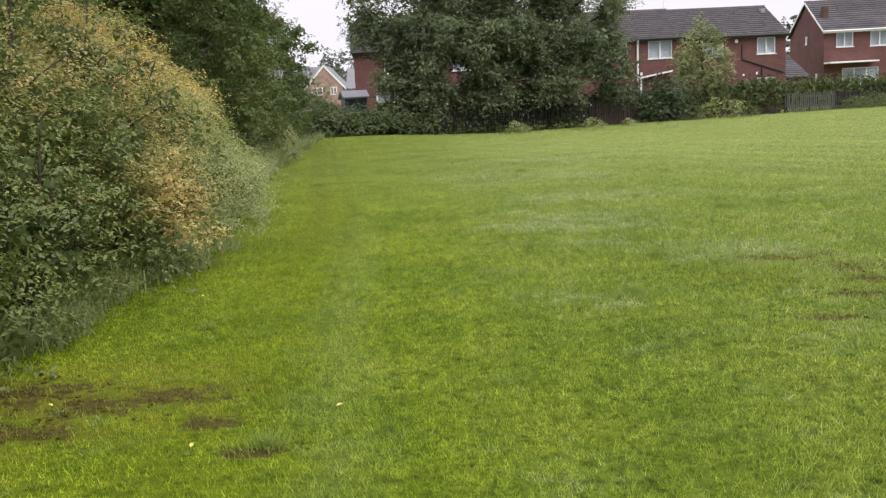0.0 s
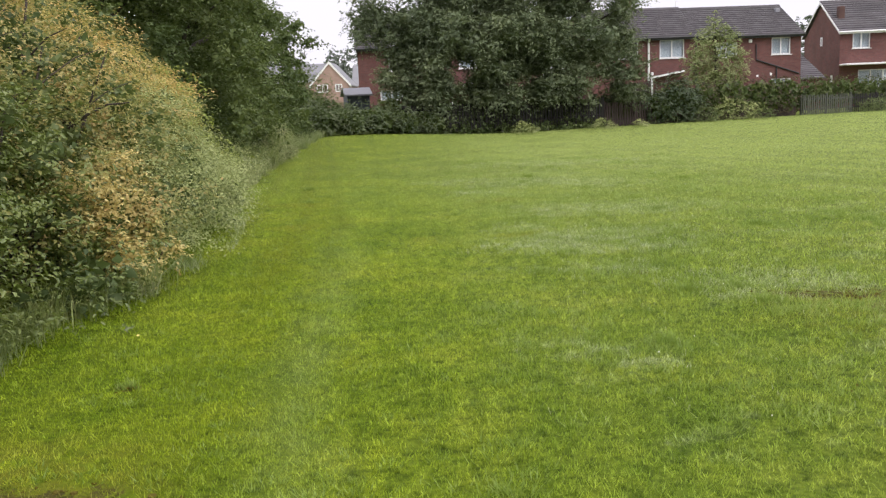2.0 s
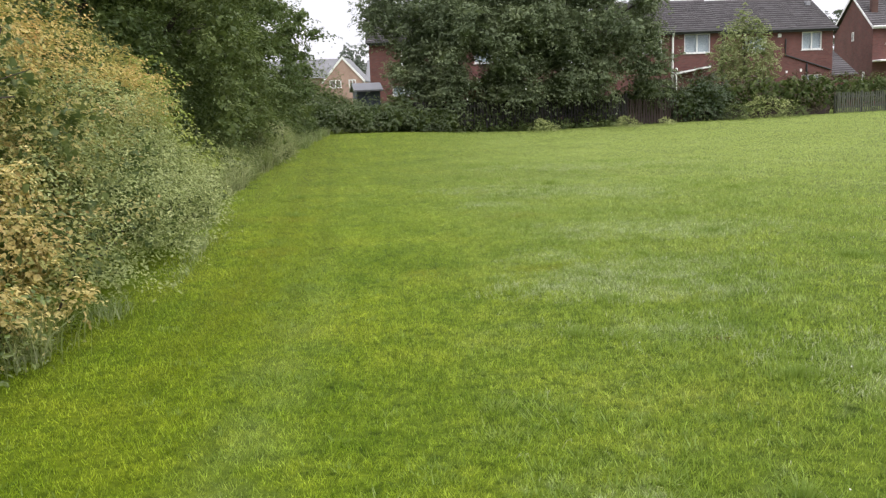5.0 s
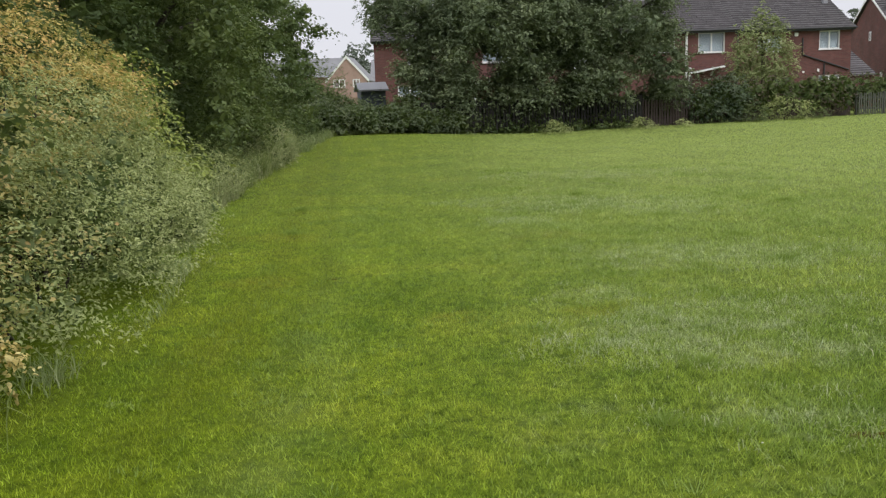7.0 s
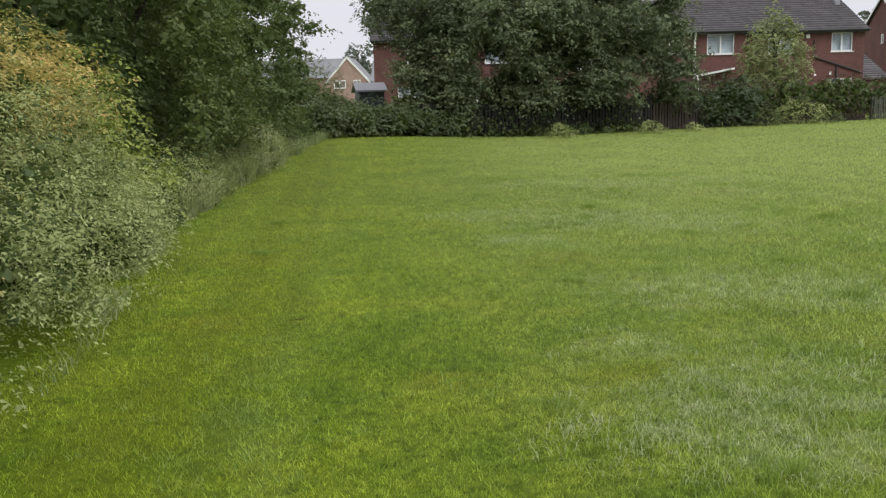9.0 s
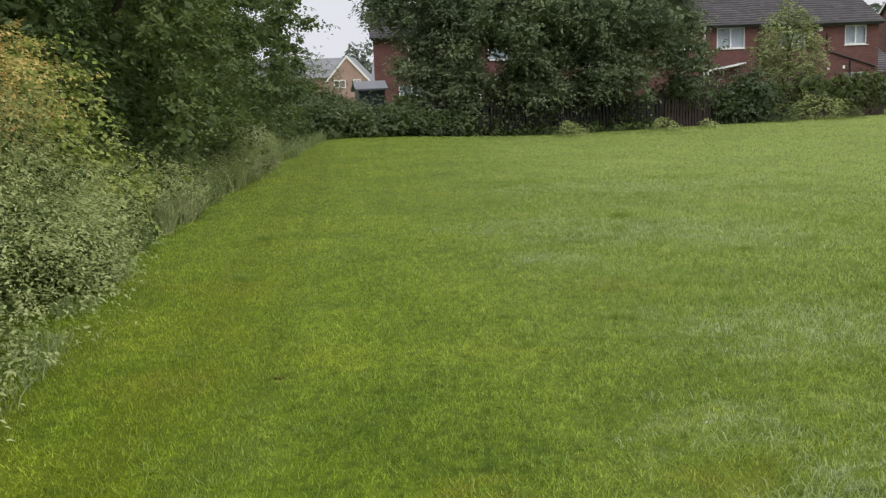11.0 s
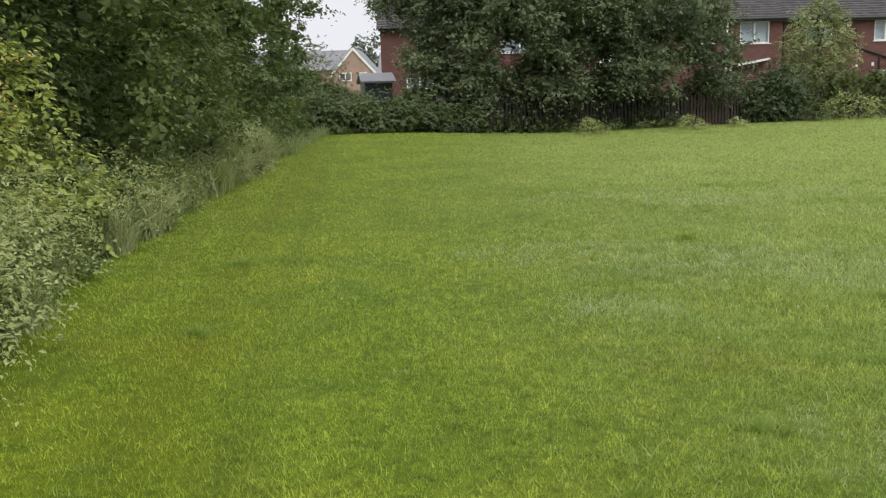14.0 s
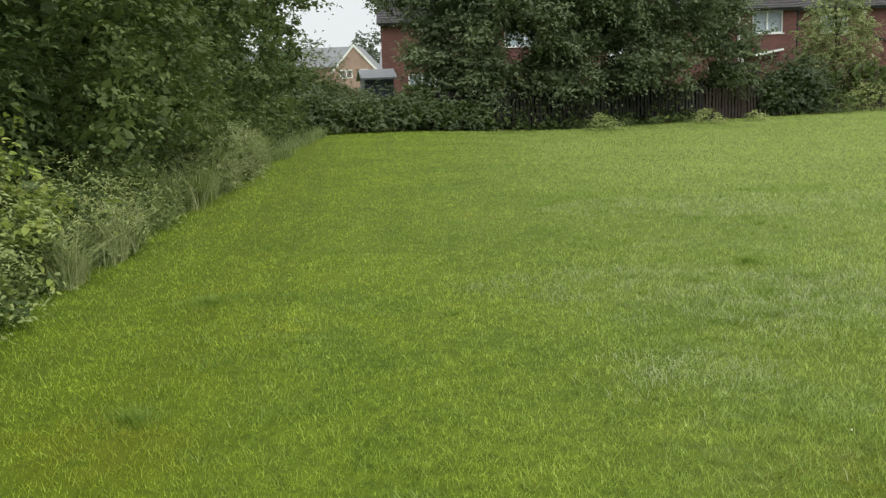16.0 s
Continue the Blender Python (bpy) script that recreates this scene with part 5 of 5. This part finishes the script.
haw = [o for o in scene.objects if o.name == "hawthorn_bush"][0]
for k in range(5):
    y = 7.2 + 0.62 * k
    x0, z0 = float(hedge_x(y)) - 1.1 + 0.2 * math.sin(k * 2.3), 1.2 + 0.45 * math.sin(k * 1.7) ** 2
    bare_branch(haw, [(x0, y, z0), (x0 + 0.24, y + 0.14, z0 + 0.26), (x0 + 0.42, y + 0.3, z0 + 0.42), (x0 + 0.58, y + 0.5, z0 + 0.5)], 0.010)
# two dark boughs that stand clear of the leaves
bare_branch(haw, [(-3.7, 9.9, 1.2), (-3.2, 9.55, 1.4), (-3.0, 9.5, 1.52), (-2.82, 9.5, 1.6), (-2.62, 9.5, 1.61)], 0.02)
bare_branch(haw, [(-3.02, 9.5, 1.56), (-2.93, 9.48, 1.67), (-2.9, 9.46, 1.8)], 0.008)
bare_branch(haw, [(-3.9, 9.9, 1.85), (-3.55, 9.6, 2.0), (-3.3, 9.55, 2.2), (-3.12, 9.55, 2.27)], 0.014)


def tall_grass(label, y0, y1, out0, out1, count, h0, h1, w=0.007, mat=None):
    """Unmown grass: bent blades of three joints."""
    y = rng.uniform(y0, y1, count)
    x = hedge_x(y) + rng.uniform(out0, out1, count)
    clump = 0.5 + 0.5 * np.sin(y * 3.1 + 2 * np.sin(y * 1.3) + np.sin(x * 5))
    ok = rng.uniform(size=count) < 0.04 + 0.96 * clump ** 3
    x, y, clump = x[ok], y[ok], 0.45 + 0.6 * clump[ok]
    count = len(x)
    h = rng.uniform(h0, h1, count) * clump
    a = rng.uniform(0, 2 * math.pi, count)
    b = a + rng.normal(size=count) * 0.4 + math.pi / 2
    z = ground_z(x, y) - 0.01
    lean = h * rng.uniform(0.3, 1.25, count)
    P = []
    for f, ww in ((0, 1), (0.45, 0.85), (0.8, 0.55)):
        cx, cy, cz = x + np.cos(b) * lean * f * f, y + np.sin(b) * lean * f * f, z + h * (f - 0.25 * f ** 3 * (lean / h))
        for s in (-1, 1):
            P.append(np.stack([cx + s * np.cos(a) * w * ww * 0.5, cy + s * np.sin(a) * w * ww * 0.5, cz], 1))
    P.append(np.stack([x + np.cos(b) * lean * 1.05, y + np.sin(b) * lean * 1.05, z + h * (1 - 0.25 * (lean / h))], 1))
    me = grass_mesh("tall_grass", np.stack(P, 1), (4, 4, 3), (0, 1, 3, 2, 2, 3, 5, 4, 4, 5, 6), count, rng.uniform(0, 1, count))
    return tagged(link("tall_grass", me, None, mat or L_TALL), label, "grass", kind="stuff")


tall_grass("rank uncut grass at the hedge's foot", 4.5, 9.0, -0.3, 0.12, 2600, 0.12, 0.42)
tall_grass("short uncut grass at the hedge's foot", 9.0, 17.0, -0.25, 0.08, 3000, 0.08, 0.2)
tall_grass("long pale uncut grass beside the brambles", 16.0, 23.0, -0.6, 0.0, 6000, 0.15, 0.5)
tall_grass("pale seeding grass clump beside the maple bush", 18.8, 21.2, -0.5, 0.05, 2600, 0.3, 0.7, 0.009, L_PALE)
tall_grass("long pale uncut grass under the trees", 22.5, 30.0, -0.6, 0.12, 3200, 0.25, 0.7, 0.011, L_PALE)
tall_grass("uncut grass in the field's far corner", 30.0, 37.5, -0.5, 0.3, 3000, 0.2, 0.5, 0.014)


def grass_clump(x, y, h, n, mat, label):
    """A clump of rank grass: blades rise together and arch over to all sides."""
    a = rng.uniform(0, 2 * math.pi, n)
    q = np.abs(rng.normal(size=n)) * 0.12
    px, py = x + np.cos(a) * q, y + np.sin(a) * q
    hh = h * rng.uniform(0.55, 1.15, n)
    b = a + rng.normal(size=n) * 0.8
    lean = hh * rng.uniform(0.15, 1.0, n)
    w = rng.uniform(0.005, 0.010, n)
    c = b + math.pi / 2
    z = ground_z(px, py) - 0.01
    P = []
    for f, ww in ((0, 0.8), (0.4, 1), (0.75, 0.75)):
        cx, cy, cz = px + np.cos(b) * lean * f ** 2.2, py + np.sin(b) * lean * f ** 2.2, z + hh * (f - 0.42 * f ** 3 * lean / hh)
        for sg in (-1, 1):
            P.append(np.stack([cx + sg * np.cos(c) * w * ww * 0.5, cy + sg * np.sin(c) * w * ww * 0.5, cz], 1))
    P.append(np.stack([px + np.cos(b) * lean * 1.15, py + np.sin(b) * lean * 1.15, z + hh * (1 - 0.55 * lean / hh)], 1))
    me = grass_mesh("grass_clump", np.stack(P, 1), (4, 4, 3), (0, 1, 3, 2, 2, 3, 5, 4, 4, 5, 6), n, rng.uniform(0, 1, n))
    tagged(link("grass_clump", me, None, mat), label, "grass clump", "clumps of rank grass along the hedge", "stuff")


for k in range(34):
    y = 16.6 + 0.21 * k + random.uniform(-0.1, 0.1)
    x = float(hedge_x(y)) + (-0.62 if k % 2 else -0.34) + random.uniform(-0.12, 0.1)
    grass_clump(x, y, random.uniform(0.5, 0.9) * (0.55 if k % 2 == 0 else 1.0), 300, L_TALL if k % 3 else L_GRASS, "arching clump of rank grass at the hedge's foot")
for k in range(16):
    y = 23.6 + 0.45 * k
    grass_clump(float(hedge_x(y)) - 0.15 + random.uniform(-0.25, 0.1), y, random.uniform(0.55, 0.95), 260, L_GRASS if k % 2 else L_TALL, "arching clump of rank grass under the trees")
for k in range(9):
    y = 7.0 + 0.3 * k
    grass_clump(float(hedge_x(y)) - 0.12 + random.uniform(-0.15, 0.06), y, random.uniform(0.25, 0.45), 110, L_GRASS, "clump of blue-green grass below the hedge shrubs")


def earth_clods():
    """Crumbs and clods of turned earth on the worn spots."""
    bm = bmesh.new()
    for cx, cy, rx, ry in EARTH:
        for i in range(int(55 * rx * ry / 0.2) + 4):
            a, r = random.choice((0.3, 1.4, 2.2, 3.5, 4.4, 5.6)) + random.gauss(0, 0.22), random.uniform(0.05, 1.0)
            x, y, s = cx + math.cos(a) * r * rx, cy + math.sin(a) * r * ry, random.choice((0.004, 0.005, 0.006, 0.008, 0.01, 0.014))
            m = Matrix.Translation((x, y, float(ground_z(x, y)) + s * 0.2)) @ Matrix.Diagonal((s * random.uniform(0.8, 1.6), s * random.uniform(0.8, 1.4), s * 0.7, 1))
            bmesh.ops.create_icosphere(bm, subdivisions=1, radius=1, matrix=m)
    for v in bm.verts:
        v.co += Vector((random.uniform(-1, 1), random.uniform(-1, 1), random.uniform(-1, 1))) * 0.005
    ob = part("earth_clods", bm, M_SOIL, None)
    tagged(ob, "dark crumbs of turned earth on worn grass", "soil", kind="stuff")


earth_clods()


def grass_tuft(x, y, r, h, n):
    """A darker, taller tuft that the mower left."""
    a, q = rng.uniform(0, 2 * math.pi, n), np.abs(rng.normal(size=n)) * r * 0.55
    px, py = x + np.cos(a) * q, y + np.sin(a) * q * 0.7
    hh = h * rng.uniform(0.5, 1.1, n) * np.clip(1.1 - q / r * 0.5, 0.3, 1.1)
    b, c = a + rng.normal(size=n) * 0.7, rng.uniform(0, 2 * math.pi, n)
    lean, z = hh * rng.uniform(0.2, 0.9, n), ground_z(px, py) - 0.004
    v = np.stack([np.stack([px - np.cos(c) * 0.004, py - np.sin(c) * 0.004, z], 1), np.stack([px + np.cos(c) * 0.004, py + np.sin(c) * 0.004, z], 1),
                  np.stack([px + np.cos(b) * lean, py + np.sin(b) * lean, z + hh], 1)], 1)
    me = grass_mesh("grass_tuft", v, (3,), (0, 1, 2), n, rng.uniform(0, 1, n))
    tagged(link("grass_tuft", me, None, L_TUFT), "darker tuft of taller grass on the mown field", "grass tuft", "tufts on the field", "stuff")


for x, y, r in ((1.43, 6.81, 0.16), (2.33, 7.72, 0.2), (1.9, 8.2, 0.22), (2.3, 8.28, 0.14), (2.83, 14.7, 0.2), (2.83, 13.2, 0.2), (0.86, 14.05, 0.16), (-2.05, 15.8, 0.2), (-2.4, 18.2, 0.25), (-1.68, 6.28, 0.07), (-0.85, 3.98, 0.16), (1.3, 10.1, 0.15), (3.6, 11.6, 0.25), (0.9, 9.2, 0.12), (2.4, 16.4, 0.25), (4.3, 17.5, 0.3), (1.7, 19.0, 0.22)):
    grass_tuft(x, y, r * 1.25, 0.075, int(1500 * r))


def coarse_grass():
    """Long pale blades that lie over the sward where it is coarse."""
    X, Y = [], []
    for cx, cy, rx, ry in SILVER:
        n = int(4800 * rx * ry) + 250
        a, q = rng.uniform(0, 2 * math.pi, n), np.sqrt(rng.uniform(0, 1, n)) * 1.2
        X.append(cx + np.cos(a) * q * rx)
        Y.append(cy + np.sin(a) * q * ry)
    X.append(rng.uniform(0.4, 5.0, 5200))
    Y.append(rng.uniform(5.5, 22.0, 5200))
    x, y = np.concatenate(X), np.concatenate(Y)
    bunch = np.sin(x * 7 + 2 * np.sin(y * 4)) * np.sin(y * 6 + 2 * np.sin(x * 5))
    ok = rng.uniform(size=len(x)) < 0.35 + 0.65 * bunch
    x, y = x[ok], y[ok]
    n = len(x)
    h, b = rng.uniform(0.018, 0.048, n), rng.uniform(0, 2 * math.pi, n)
    lean, w = h * rng.uniform(0.5, 1.8, n), rng.uniform(0.0025, 0.0045, n)
    c, z = b + math.pi / 2, ground_z(x, y) - 0.003
    mx, my = x + np.cos(b) * lean * 0.4, y + np.sin(b) * lean * 0.4
    dx, dy = np.cos(c) * w * 0.5, np.sin(c) * w * 0.5
    v = np.stack([np.stack([x - dx, y - dy, z], 1), np.stack([x + dx, y + dy, z], 1), np.stack([mx + dx, my + dy, z + h * 0.8], 1), np.stack([mx - dx, my - dy, z + h * 0.8], 1),
                  np.stack([x + np.cos(b) * lean, y + np.sin(b) * lean, z + h * 0.85], 1)], 1)
    me = grass_mesh("coarse_grass", v, (4, 3), (0, 1, 2, 3, 3, 2, 4), n, rng.uniform(0, 1, n))
    tagged(link("coarse_grass", me, None, L_STRAW), "long pale coarse blades over the mown field", "grass", kind="stuff")


coarse_grass()


def tussocks(count, x0, x1, y0, y1, h, blades):
    """Low tussocks of coarser grass all over the sward, thicker away from the hedge."""
    cx, cy = rng.uniform(x0, x1, count), rng.uniform(y0, y1, count)
    ok = (cx > hedge_x(cy) + 0.3) & (rng.uniform(size=count) < 0.45 + 0.55 * np.sin(cx * 1.3 + 1.7 * np.sin(cy * 0.9)) * np.sin(cy * 1.1 + cx))
    cx, cy = cx[ok], cy[ok]
    r = rng.uniform(0.03, 0.09, len(cx))
    x0, y0, r = np.repeat(cx, blades), np.repeat(cy, blades), np.repeat(r, blades)
    n = len(x0)
    a, q = rng.uniform(0, 2 * math.pi, n), np.abs(rng.normal(size=n)) * r
    x, y = x0 + np.cos(a) * q * 1.5, y0 + np.sin(a) * q
    hh = h * rng.uniform(0.5, 1.2, n) * (0.5 + 6 * r)
    b, c = a + rng.normal(size=n) * 0.7, rng.uniform(0, 2 * math.pi, n)
    lean, z, w = hh * rng.uniform(0.2, 1.2, n), ground_z(x, y) - 0.004, 0.0028 + 0.0001 * y
    v = np.stack([np.stack([x - np.cos(c) * w, y - np.sin(c) * w, z], 1), np.stack([x + np.cos(c) * w, y + np.sin(c) * w, z], 1), np.stack([x + np.cos(b) * lean, y + np.sin(b) * lean, z + hh], 1)], 1)
    me = grass_mesh("grass_tussocks", v, (3,), (0, 1, 2), n, rng.uniform(0, 1, n))
    tagged(link("grass_tussocks", me, None, L_TUFT), "low tussocks of coarser grass across the mown field", "grass", kind="stuff")


tussocks(2600, 0.2, 5.5, 4.5, 24.0, 0.06, 42)
tussocks(900, -2.6, 0.4, 3.5, 22.0, 0.042, 36)


def fallen_leaf(x, y, turn, colour):
    """A curled fallen leaf on the grass."""
    bm = bmesh.new()
    pts = [(0.6 * a, 0.6 * b, 0.6 * c) for a, b, c in ((-0.03, 0, 0.004), (-0.012, 0.016, 0.012), (0.012, 0.014, 0.014), (0.034, 0, 0.006), (0.012, -0.014, 0.013), (-0.012, -0.016, 0.011))]
    vs = [bm.verts.new(p) for p in pts]
    mid = [bm.verts.new((-0.007, 0, 0.0)), bm.verts.new((0.007, 0, 0.0))]
    for f in ((vs[0], mid[0], vs[1]), (vs[0], vs[5], mid[0]), (vs[1], mid[0], mid[1], vs[2]), (mid[0], vs[5], vs[4], mid[1]), (vs[2], mid[1], vs[3]), (mid[1], vs[4], vs[3])):
        bm.faces.new(f)
    ob = part("fallen_leaf", bm, colour, None)
    ob.matrix_world = pose(x, y, float(ground_z(x, y)) + 0.022, 6, -8, turn)
    tagged(ob, "small curled yellow leaf fallen on the grass", "leaf", "fallen leaves")


M_YELLOW = plain("yellowed_leaf", (0.62, 0.55, 0.16), 0.7, 0.25, 40)
for x, y, turn in ((-0.56, 4.42, 20), (-1.19, 3.98, 80), (-2.1, 4.62, 140), (-2.0, 7.4, 100)):
    fallen_leaf(x, y, turn, M_YELLOW)


def clover_heads():
    """White clover heads scattered where the grass is coarse."""
    bm = bmesh.new()
    for i in range(45):
        x, y = random.uniform(0.9, 6.0), random.uniform(5.0, 26.0)
        m = Matrix.Translation((x, y, float(ground_z(x, y)) + random.uniform(0.03, 0.05))) @ Matrix.Diagonal((0.0045, 0.0045, 0.004, 1))
        bmesh.ops.create_icosphere(bm, subdivisions=1, radius=1, matrix=m)
    tagged(part("clover_heads", bm, M_CLOVER, None), "scattered white clover heads in the grass", "flowers", kind="stuff")


M_CLOVER = plain("clover_white", (0.75, 0.75, 0.68), 0.8, 0.1, 60)
clover_heads()
